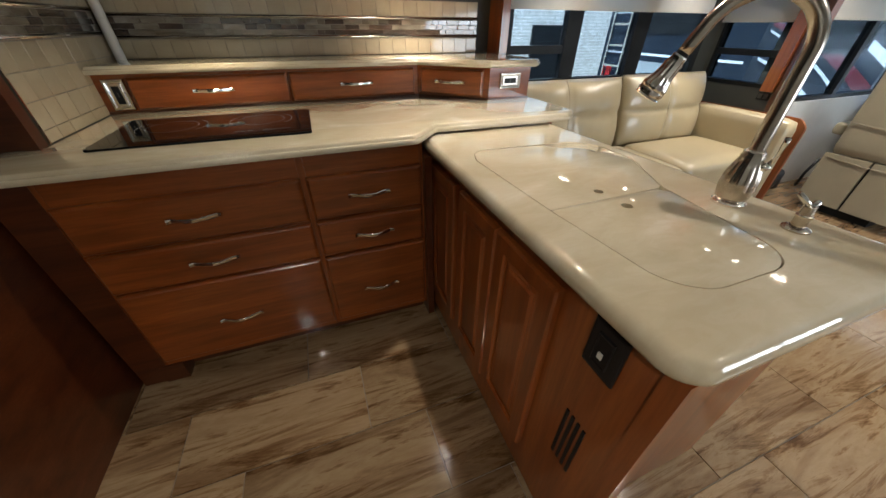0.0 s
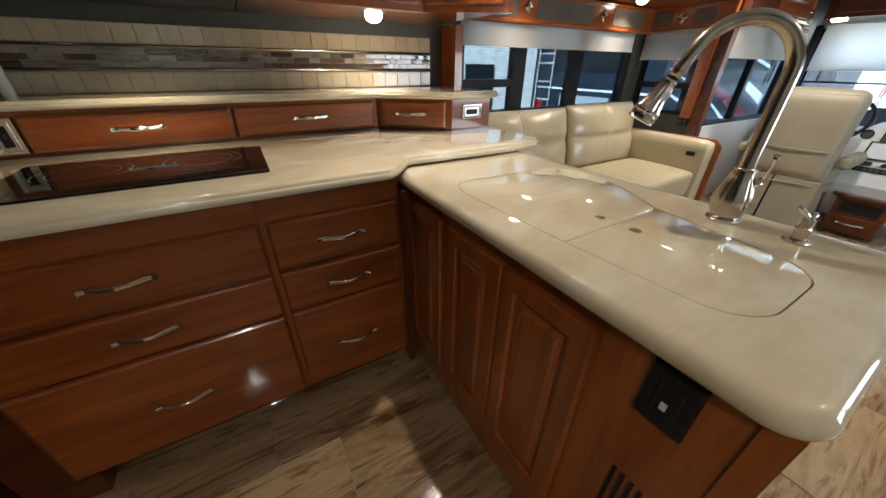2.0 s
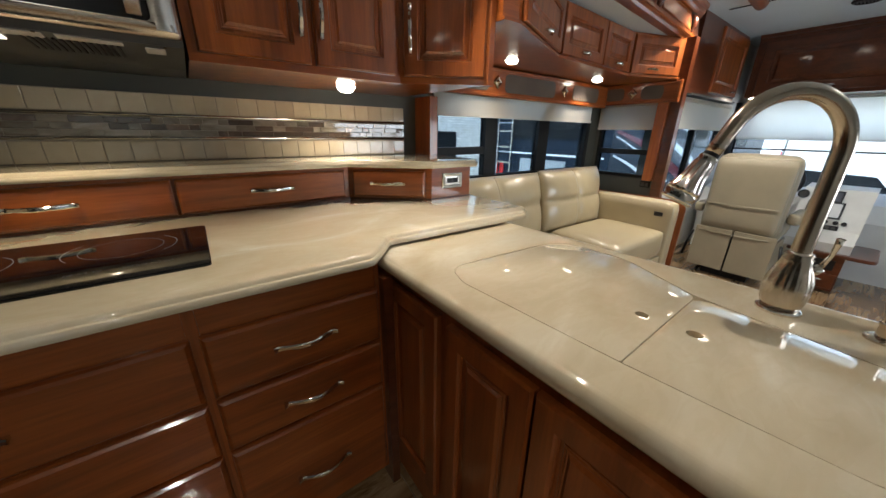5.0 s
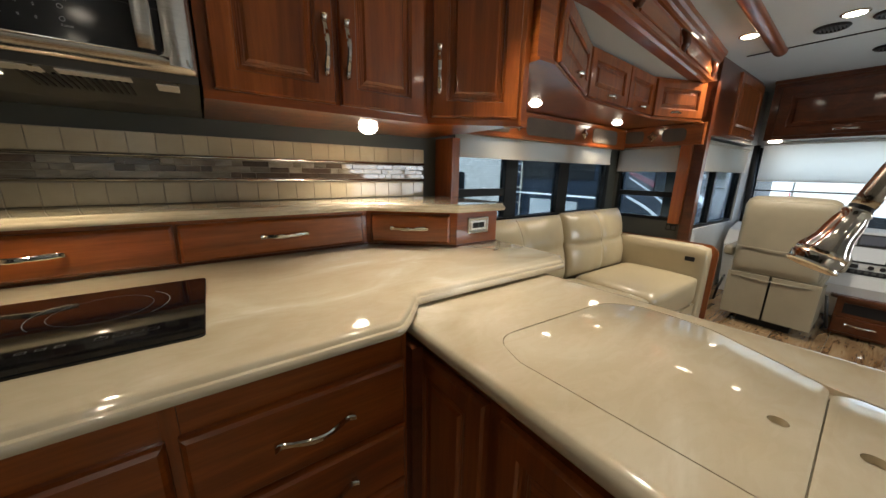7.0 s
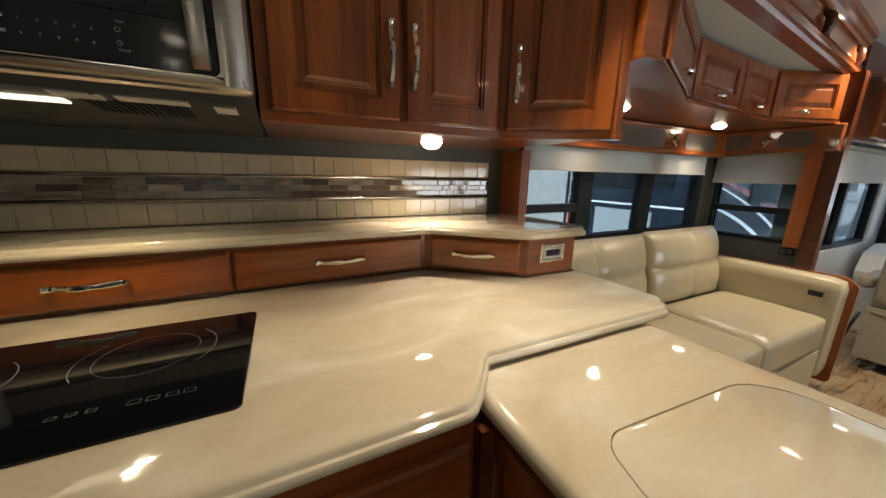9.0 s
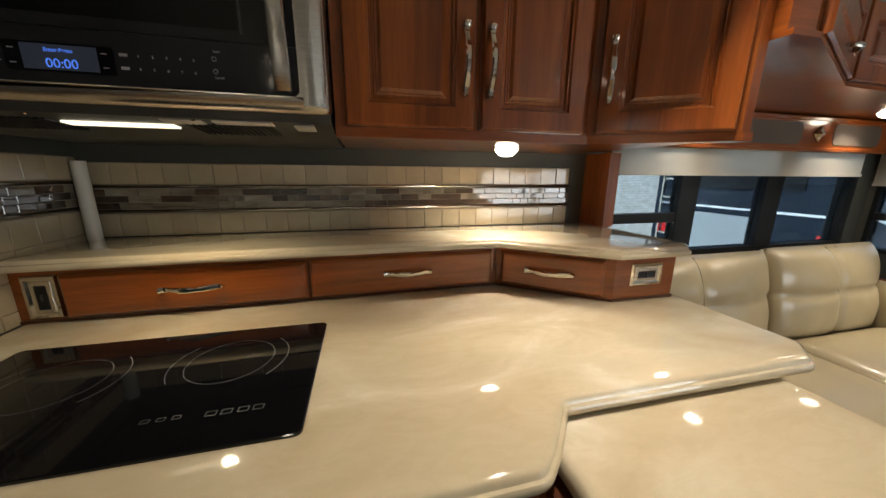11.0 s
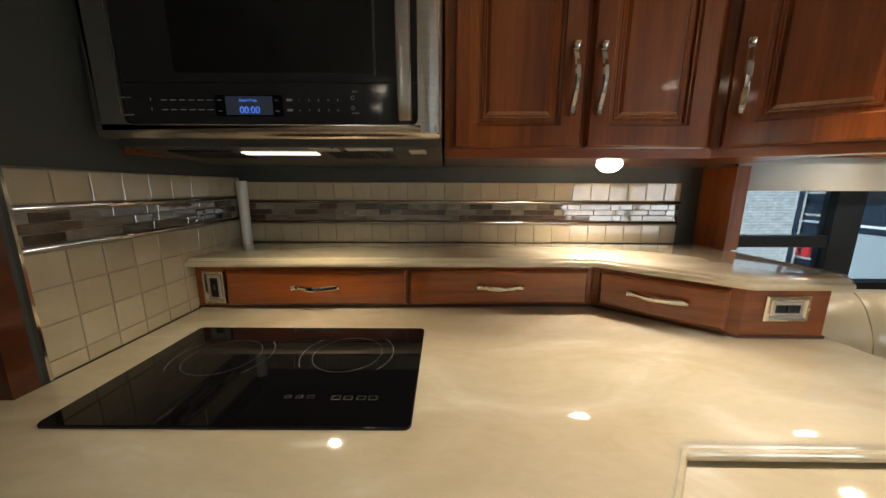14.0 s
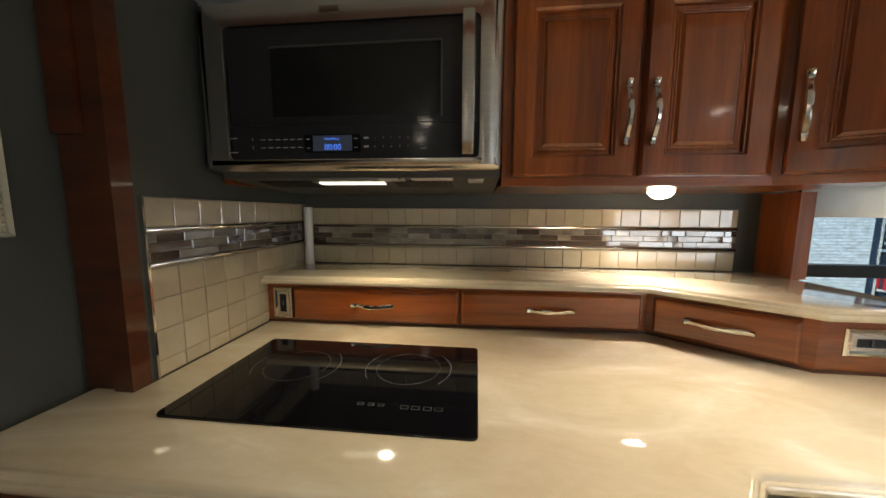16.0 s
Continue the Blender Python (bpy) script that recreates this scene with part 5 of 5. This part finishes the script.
for y in (0.69, 1.30):
    cushion("armrest", 3.72, y - 0.04, 0.53, 4.10, y + 0.04, 0.62, 0.03, SEAT_FABRIC, t, 0.0, axis="z")
part("lever", tube([(3.72, 0.70, 0.36), (3.70, 0.68, 0.24), (3.72, 0.66, 0.12)], 0.01, 10), BLACK, t, smooth=True)
part("lever", tube([(3.72, 1.29, 0.36), (3.69, 1.31, 0.24), (3.72, 1.33, 0.12)], 0.01, 10), BLACK, t, smooth=True)

# ---- dash and console ----
t = thing("dashboard", (4.7, 0, 0), "pale moulded dashboard with a sloped instrument console", "dashboard")
dp = [(4.55, 0.0), (4.50, 0.30), (4.42, 0.52), (4.50, 0.66), (4.75, 0.72), (5.095, 0.70), (5.095, 0.0)]


def extrude_xz(poly, y0, y1):
    bm = bmesh.new()
    a = [bm.verts.new((x, y0, z)) for x, z in poly]
    b = [bm.verts.new((x, y1, z)) for x, z in poly]
    k = len(poly)
    for i in range(k):
        bm.faces.new((a[i], a[(i + 1) % k], b[(i + 1) % k], b[i]))
    bm.faces.new(a)
    bm.faces.new(b[::-1])
    return bm


part("dash_top", extrude_xz(dp, -1.495, 1.50), DASH, t, bevel=0.03, seg=3)
cp = [(4.06, 0.14), (3.985, 0.40), (4.10, 0.48), (4.21, 0.79), (4.50, 0.80), (4.50, 0.14)]
con = part("console", extrude_xz(cp, 0.36, 0.74), DASH, t, "pale sloped centre console", bevel=0.02, seg=3)
Ms = pose(4.10, 0.735, 0.485, 0, 0, -90) @ Matrix.Rotation(radians(-19.5), 4, "X")
for a, m, nm, lb in (((0.09, 0.225, 0.21, 0.295), SCREEN_G, "screen", "small dark screen"), ((0.055, 0.095, 0.235, 0.205), SCREEN_L, "screen", "navigation screen")):
    part("bezel", box(a[0] - 0.012, -0.010, a[1] - 0.012, a[2] + 0.012, -0.002, a[3] + 0.012), BLACK, con, at=Ms, bevel=0.003)
    part(nm, box(a[0], -0.012, a[1], a[2], -0.0095, a[3]), m, con, lb, at=Ms)
for x, z, w, h in ((0.04, 0.04, 0.08, 0.03), (0.04, -0.005, 0.22, 0.035)):
    part("switch_panel", box(x, -0.010, z, x + w, -0.002, z + h), BLACK, con, at=Ms, bevel=0.003)
for x in (0.18, 0.235, 0.28):
    part("knob", lathe([(0.016, 0), (0.014, 0.016), (0.002, 0.018)], 16), BLACK, con, at=Ms @ T((x, -0.004, 0.055)) @ Matrix.Rotation(radians(90), 4, "X"), smooth="angle")
for k in range(6):
    part("switch", box(0.055 + k * 0.034, -0.016, 0.002, 0.075 + k * 0.034, -0.009, 0.022), GREYSTEEL, con, at=Ms, bevel=0.002)
part("round_vent", lathe([(0.035, 0), (0.035, 0.012), (0.028, 0.014), (0.024, 0.004), (0.002, 0.004)], 24), BLACK, con, at=Ms @ T((-0.0, -0.002, 0.26)) @ Matrix.Rotation(radians(90), 4, "X"), smooth="angle")
part("vent_slot", box(4.40, -0.35, 0.10, 4.56, -0.10, 0.14), BLACK, t, bevel=0.005)
part("speaker", lathe([(0.07, 0), (0.07, 0.012), (0.05, 0.02), (0.01, 0.01)], 24), BLACK, t, "round black speaker", at=T((4.46, -0.55, 0.42)) @ Matrix.Rotation(radians(-90), 4, "Y"), smooth="angle")
t = thing("console_drawer", (3.98, 0.5, 0.02), "low cherry wood drawer unit under the centre console", "cabinet")
part("body", box(3.99, 0.37, 0.02, 4.40, 0.66, 0.30), WOOD_D, t, bevel=0.006)
M = facing(3.99, 0.655, 0.04, -90)
d = part("drawer", carved(0.28, 0.12, [(0.0, 0.012), (0.004, 0.018)]), WOOD_D, t, at=M)
pull(d, M @ T((0.14, -0.018, 0.07)), 0.15)
part("cubby", box(3.985, 0.41, 0.19, 4.0, 0.62, 0.27), BLACK, t, bevel=0.004)
part("top_board", slab(rounded([(3.95, 0.22), (3.95, 0.70), (4.45, 0.70), (4.45, 0.22)], 0.05), [(0.004, 0.302), (0, 0.31), (0, 0.322), (0.006, 0.328)]), WOOD_D, t)
t = thing("steering_wheel", (4.38, 1.0, 0.8), "dark steering wheel in front of the driver's seat", "steering wheel")
Mw = T((4.36, 0.99, 0.80)) @ Matrix.Rotation(radians(-50), 4, "Y")
part("rim", tube([(0.21 * math.cos(2 * math.pi * k / 32), 0.21 * math.sin(2 * math.pi * k / 32), 0) for k in range(33)], 0.013, 10), BLACK, t, at=Mw, smooth=True)
part("hub", lathe([(0.06, -0.02), (0.055, 0.02), (0.002, 0.03)], 20), BLACK, t, at=Mw, smooth="angle")
for k in range(3):
    a = 2 * math.pi * k / 3
    part("spoke", tube([(0.04 * math.cos(a), 0.04 * math.sin(a), 0), (0.20 * math.cos(a), 0.20 * math.sin(a), 0)], 0.011, 8), BLACK, t, at=Mw, smooth=True)
part("column", tube([(0, 0, -0.02), (0, 0, -0.30)], 0.035, 12), BLACK, t, at=Mw, smooth=True)
t = thing("pedal_box", (4.35, 1.2, 0.0), "black pedals and cables by the driver's footwell", "pedals")
for y in (0.85, 1.05, 1.25):
    part("pedal", box(4.36, y, 0.06, 4.40, y + 0.09, 0.20), BLACK, t, bevel=0.01)
part("cable_bundle", tube([(3.45, 1.45, 0.02), (3.50, 1.40, 0.14), (3.62, 1.43, 0.20), (3.75, 1.48, 0.05)], 0.035, 10), BLACK, t, smooth=True)

# ---- outside ----
solo("ground", box(-300, -300, -1.3, 300, 300, -1.0), LOT, "pale concrete lot", "ground", kind=ST)
t = thing("stone_building", (2, 11, -1), "pale stone-faced building beyond the window", "building")
part("wall", box(-14, 9.0, -1.0, 9.5, 14, 4.6), STONE, t)
part("roof", box(-14.3, 8.7, 4.6, 9.8, 14.3, 4.85), GEL_WHITE, t)
part("door_opening", box(6.0, 8.93, -1.0, 7.0, 9.0, 1.2), FRAME_BLACK, t)
part("window_dark", box(2.2, 8.95, 0.3, 4.0, 9.0, 1.1), FRAME_BLACK, t)


def swoosh(parent, M, z0, z1, x0, x1, w0, w1, material, bow, name="stripe"):
    bm = bmesh.new()
    prev = None
    N = 24
    for i in range(N + 1):
        u = i / N
        x, z = x0 + (x1 - x0) * u, z0 + (z1 - z0) * u + bow * math.sin(math.pi * u)
        w = w0 + (w1 - w0) * u
        ring = [bm.verts.new(v) for v in ((x, -0.006, z), (x, -0.006, z + w), (x, 0.0, z + w), (x, 0.0, z))]
        if prev:
            for k in range(4):
                bm.faces.new((prev[k], prev[(k + 1) % 4], ring[(k + 1) % 4], ring[k]))
        else:
            bm.faces.new(ring)
        prev = ring
    bm.faces.new(prev[::-1])
    return part(name, bm, material, parent, at=M)


def motorhome(loc, rz, side, label):
    """A coach 9.5 m long along x from loc, its side on y=0 looking to -y."""
    t = thing("motorhome", loc, label, "motorhome", "parked motorhomes", rz=rz)
    M = pose(*loc, 0, 0, rz)
    part("shell", box(0, 0, 0.35, 9.5, 2.5, 3.55), side, t, at=M, bevel=0.08, seg=3)
    part("skirt", box(0.1, -0.004, 0.36, 9.4, 0.0, 0.9), GEL_WHITE if side is not GEL_WHITE else GEL_MAROON, t, at=M)
    for x0, x1, z0, z1 in ((1.0, 2.4, 1.9, 2.7), (3.4, 4.9, 1.9, 2.7), (6.2, 7.4, 1.9, 2.7)):
        w = part("window", box(x0, -0.02, z0, x1, 0.0, z1), FRAME_BLACK, t, at=M, bevel=0.01)
        part("pane", box(x0 + 0.05, -0.024, z0 + 0.05, x1 - 0.05, -0.021, z1 - 0.05), GLASS_T, w, at=M)
    part("rear_window", box(-0.02, 0.5, 2.1, 0.0, 2.0, 2.8), FRAME_BLACK, t, at=M)
    part("rear_door", box(-0.03, 0.75, 0.5, -0.002, 1.75, 1.72), GEL_WHITE_DIM, t, at=M, bevel=0.01)
    part("rear_door_handle", box(-0.05, 0.82, 1.2, -0.03, 0.96, 1.24), BLACK, t, at=M, bevel=0.004)
    part("bumper_bar", box(-0.08, 0.05, 0.36, -0.002, 2.45, 0.56), GEL_GREY, t, at=M, bevel=0.02)
    for k in range(7):
        part("ladder_rung", box(-0.09, 1.95, 1.0 + k * 0.3, -0.07, 2.3, 1.03 + k * 0.3), CHROME, t, at=M)
    for y in (1.94, 2.3):
        part("ladder_rail", box(-0.10, y, 0.8, -0.06, y + 0.03, 3.2), CHROME, t, at=M)
    for k, (z, h, mt) in enumerate(((2.62, 0.09, GEL_WHITE), (2.50, 0.03, GEL_WHITE), (2.36, 0.02, GEL_WHITE), (1.80, 0.03, GEL_WHITE))):
        part("stripe", box(-0.006, 0.08, z, -0.001, 2.42, z + h), mt, t, at=M)
    for k in range(9):
        part("lettering", box(-0.006, 0.55 + k * 0.10, 2.12, -0.001, 0.61 + k * 0.10, 2.20), GEL_WHITE, t, at=M)
    for y in (0.2, 2.2):
        part("tail_light", box(-0.03, y, 1.3, -0.001, y + 0.09, 1.6), REDLENS, t, at=M)
    for x in (1.9, 7.8):
        w = part("wheel", lathe([(0.44, 0.0), (0.46, 0.02), (0.46, 0.24), (0.44, 0.26)], 28), TYRE, t, at=M @ T((x, 0.01, 0.46)) @ Matrix.Rotation(radians(-90), 4, "X"), smooth="angle")
        part("rim", lathe([(0.26, -0.004), (0.24, -0.015), (0.08, -0.02), (0.01, -0.03)], 20), CHROME, w, at=M @ T((x, 0.01, 0.46)) @ Matrix.Rotation(radians(-90), 4, "X"), smooth="angle")
    part("bumper", box(9.4, 0.05, 0.4, 9.6, 2.45, 0.9), GEL_WHITE, t, at=M, bevel=0.04)
    part("front_glass", box(9.5, 0.2, 1.7, 9.52, 2.3, 3.0), FRAME_BLACK, t, at=M)
    part("roof_unit", box(3.0, 0.8, 3.55, 4.0, 1.7, 3.8), GEL_WHITE, t, at=M, bevel=0.05)
    return t, M


t, M = motorhome((5.3, 3.0, -1.0), 0, GEL_NAVY, "navy motorhome with white and maroon swooshes, parked alongside")
for z0, z1, x0, x1, w0, w1, mt in ((2.42, 1.55, 0.1, 3.6, 0.04, 0.17, GEL_WHITE), (2.56, 1.95, 0.1, 4.4, 0.03, 0.06, GEL_WHITE), (2.66, 2.14, 0.1, 4.8, 0.03, 0.05, GEL_WHITE), (2.76, 2.32, 0.1, 5.2, 0.03, 0.05, GEL_WHITE),
                                   (2.86, 2.50, 0.1, 5.4, 0.02, 0.05, GEL_WHITE), (2.20, 1.18, 0.1, 3.2, 0.05, 0.24, GEL_MAROON), (2.14, 1.02, 0.1, 2.9, 0.02, 0.07, GEL_WHITE), (1.85, 0.95, 0.1, 2.2, 0.03, 0.10, GEL_WHITE)):
    swoosh(t, M, z0, z1, x0, x1, w0, w1, mt, 0.10)
motorhome((17.0, -9.5, -1.0), 78, GEL_WHITE, "white motorhome parked across the lot")
t, M = motorhome((22.0, 3.5, -1.0), 96, GEL_WHITE, "white motorhome with a dark window band, parked far across the lot")
swoosh(t, M, 2.2, 1.2, 0.5, 8.0, 0.1, 0.3, GEL_NAVY, 0.3)
motorhome((6.0, -16.0, -1.0), 20, GEL_WHITE, "white motorhome parked beyond the aisle window")


def car(x, y, rz, paint, label):
    t = thing("parked_car", (x, y, -1.0), label, "car", "parked cars", rz=rz)
    M = pose(x, y, -1.0, 0, 0, rz)
    part("body", extrude_xz([(0.0, 0.30), (0.03, 0.72), (0.95, 0.95), (3.95, 0.99), (4.46, 0.85), (4.5, 0.30)], 0.0, 1.8), paint, t, at=M, bevel=0.09, seg=3)
    part("cabin", extrude_xz([(0.90, 0.92), (1.55, 1.42), (3.1, 1.47), (3.95, 0.95)], 0.14, 1.66), FRAME_BLACK, t, "dark glazed cabin", at=M, bevel=0.05, seg=2)
    part("roof", extrude_xz([(1.50, 1.41), (1.62, 1.47), (3.05, 1.51), (3.18, 1.45)], 0.20, 1.60), paint, t, at=M, bevel=0.02)
    for x0, x1 in ((1.1, 1.15), (2.35, 2.42)):
        part("pillar", extrude_xz([(x0, 0.94), (x0 + 0.45 * (x0 < 2), 1.44), (x1 + 0.45 * (x0 < 2), 1.44), (x1, 0.94)], 0.125, 1.675), paint, t, at=M)
    for wx in (0.85, 3.6):
        for wy, s in ((0.0, 1), (1.8, -1)):
            w = part("wheel", lathe([(0.30, -0.10), (0.33, -0.08), (0.33, 0.08), (0.30, 0.10)], 24), TYRE, t, at=M @ T((wx, wy + s * 0.09, 0.33)) @ Matrix.Rotation(radians(90), 4, "X"), smooth="angle")
            part("rim", lathe([(0.20, -0.104), (0.20, 0.104)], 20), CHROME, w, at=M @ T((wx, wy + s * 0.09, 0.33)) @ Matrix.Rotation(radians(90), 4, "X"), smooth="angle")
    for y0 in (0.15, 1.35):
        part("headlight", box(-0.01, y0, 0.62, 0.05, y0 + 0.3, 0.74), CHROME, t, at=M, bevel=0.01)


car(12.5, -1.5, 75, GEL_WHITE, "white parked car with dark windows on the lot")
car(14.5, -5.5, 80, GEL_GREY, "grey parked car with dark windows on the lot")
t = thing("low_building", (40, 0, -1), "long low pale building at the lot's edge", "building")
part("wall", box(45, -40, -1.0, 52, 40, 3.5), STONE, t)
part("roof", box(44.6, -40.4, 3.5, 52.4, 40.4, 3.9), GEL_WHITE, t)


def tree(x, y, h, seed):
    rnd = random.Random(seed)
    t = thing("tree", (x, y, -1.0), "leafy green tree at the lot's edge", "tree", "trees")
    part("trunk", tube([(x, y, -1.0), (x + 0.1, y, h * 0.3), (x, y + 0.1, h * 0.6)], [0.16, 0.12, 0.05], 10), WOOD_D, t, smooth=True)
    bm = bmesh.new()
    for i in range(1400):
        a, b, r = rnd.uniform(0, 6.28), rnd.uniform(-1, 1), rnd.random() ** 0.4
        k = 0.75 + 0.35 * noise.noise(Vector((math.cos(a), math.sin(a), b)) * 2 + Vector((seed, 0, 0)))
        c = Vector((x + math.cos(a) * math.sqrt(1 - b * b) * h * 0.34 * r * k, y + math.sin(a) * math.sqrt(1 - b * b) * h * 0.34 * r * k, h * 0.62 + b * h * 0.36 * r * k))
        u, v = Vector([rnd.uniform(-1, 1) for _ in range(3)]).normalized() * 0.12, Vector([rnd.uniform(-1, 1) for _ in range(3)]).normalized() * 0.12
        bm.faces.new([bm.verts.new(c + p) for p in (-u, v, u, -v)])
    o = part("crown", bm, LEAF, t, kind="stuff")


LEAF = plain("leaf_green", (0.07, 0.13, 0.03), 0.6, vary=0.4, scale=3)
for i, (x, y, h) in enumerate(((9.0, -8.0, 5.0), (12.0, -6.5, 4.5), (5.5, -9.0, 5.5))):
    tree(x, y, h, i)

# ---- tiles ----
GAP = 0.0022


def tile_mesh(name, w, h, d, material, b=0.0012):
    bm = bmesh.new()
    lo = [bm.verts.new(v) for v in ((0, 0, 0), (w, 0, 0), (w, 0, h), (0, 0, h))]
    m_ = [bm.verts.new(v) for v in ((0, -d + b, 0), (w, -d + b, 0), (w, -d + b, h), (0, -d + b, h))]
    hi = [bm.verts.new(v) for v in ((b, -d, b), (w - b, -d, b), (w - b, -d, h - b), (b, -d, h - b))]
    for p, q in ((lo, m_), (m_, hi)):
        for i in range(4):
            bm.faces.new((p[i], p[(i + 1) % 4], q[(i + 1) % 4], q[i]))
    bm.faces.new(hi)
    bmesh.ops.recalc_face_normals(bm, faces=bm.faces[:])
    me = bpy.data.meshes.new(name)
    bm.to_mesh(me)
    bm.free()
    me.materials.append(material)
    return me


def lay(name, me, parent, M):
    o = new(name, me)
    o.parent = parent
    o.matrix_basis = HOME[parent].inverted() @ M
    return o


def splash(name, M, width, bands, x_first, label, mosaic_z, pitch=0.0715, seed=1):
    """bands: rows (z0, z1) of square tiles; a mosaic band between two metal liners at mosaic_z."""
    t = thing(name, tuple(M.translation), label, "backsplash")
    tagged(t, kind=ST)
    part("grout_bed", box(0, -0.004, bands[0][0], width, 0.0, bands[-1][1]), GROUT, t, at=M)
    meshes = {}
    rnd = random.Random(seed)
    for z0, z1 in bands:
        x = x_first - pitch
        while x < width - 0.004:
            a, b = max(0.0, x), min(width, x + pitch - GAP)
            x += pitch
            if b - a < 0.006:
                continue
            key = (round(b - a, 4), round(z1 - z0, 4))
            if key not in meshes:
                meshes[key] = tile_mesh("tile", b - a, z1 - z0 - GAP, 0.0045, WALL_TILE)
            lay("tile", meshes[key], t, M @ T((a, -0.003 - rnd.uniform(0, 0.0005), z0)) @ Matrix.Rotation(radians(rnd.uniform(-0.5, 0.5)), 4, "Z") @ Matrix.Rotation(radians(rnd.uniform(-0.4, 0.4)), 4, "X"))
    m0, m1 = mosaic_z
    for z in (m0 - 0.0075, m1 + 0.0075):
        part("liner", tube([(0, -0.0075, z), (width, -0.0075, z)], 0.0062, 10), CHROME, t, "brushed metal liner strip", at=M, smooth=True)
    hgt = (m1 - m0) / 3
    for r in range(3):
        x = rnd.uniform(-0.03, 0)
        while x < width:
            L = rnd.choice((0.035, 0.05, 0.07, 0.09, 0.12))
            a, b = max(0.0, x), min(width, x + L - 0.0015)
            x += L
            if b - a < 0.008:
                continue
            dark = rnd.random() < 0.42
            key = (round(b - a, 3), r, dark)
            if key not in meshes:
                meshes[key] = tile_mesh("mosaic_piece", b - a, hgt - 0.0015, 0.005, MOSAIC_DARK if dark else MOSAIC, 0.0009)
            lay("mosaic_piece", meshes[key], t, M @ T((a, -0.002 - rnd.uniform(0, 0.0016), m0 + r * hgt)) @ Matrix.Rotation(radians(rnd.uniform(-1.3, 1.3)), 4, "Z") @ Matrix.Rotation(radians(rnd.uniform(-1.5, 1.5)), 4, "X"))
    return t


wb = 1.087 - LEFT
splash("backsplash_back", facing(LEFT + 0.001, BACK - 0.001, 0, 0), wb, [(SZ, 1.127), (1.222, 1.290)], 0.0165, "glazed beige tile backsplash with a glass mosaic band behind the shelf", (1.143, 1.208))
ws = BACK - 0.008 - 1.335
t = splash("backsplash_side", facing(LEFT, 1.335, 0, 90), ws, [(CT, 0.922), (0.922, 0.996), (0.996, 1.070), (1.070, 1.143), (1.238, 1.305)], 0.0735, "glazed beige tile backsplash with a glass mosaic band beside the cooktop", (1.158, 1.223), 0.0735, 2)
part("edge_strip", box(LEFT - 0.001, 1.329, CT, LEFT + 0.011, 1.3345, 1.307), CHROME, t, "bright metal edge strip", bevel=0.0015)
part("edge_strip", box(LEFT - 0.001, 1.3345, 1.3055, LEFT + 0.010, BACK - 0.012, 1.3085), CHROME, t)

ft = thing("floor_tiles", (0, 0, 0), "brown veined stone-look floor tiles laid in a running bond", "floor tiles")
tagged(ft, kind=ST)
RH, TL = 0.272, 0.61
meshes = {}
rnd = random.Random(5)
rows = int((BACK + 1.5) / RH) + 2
FH = {}
for r in range(rows):
    y0 = 0.915 - RH * 9 + RH * r
    ya, yb = max(-1.498, y0), min(BACK - 0.002, y0 + RH - 0.003)
    if yb - ya < 0.02:
        continue
    off = (0.11 - (r - 8) * 0.205) % TL
    x = off - TL * 5
    while x < 5.1:
        xa, xb = max(-2.598, x), min(5.098, x + TL - 0.003)
        x += TL
        if xb - xa < 0.02:
            continue
        key = (round(xb - xa, 3), round(yb - ya, 3))
        if key not in meshes:
            meshes[key] = tile_mesh("floor_tile", xb - xa, yb - ya, 0.005, FLOOR_TILE, 0.001)
        lay("floor_tile", meshes[key], ft, T((xa, ya, -0.005)) @ Matrix.Rotation(radians(-90), 4, "X") @ Matrix.Scale(1, 4))
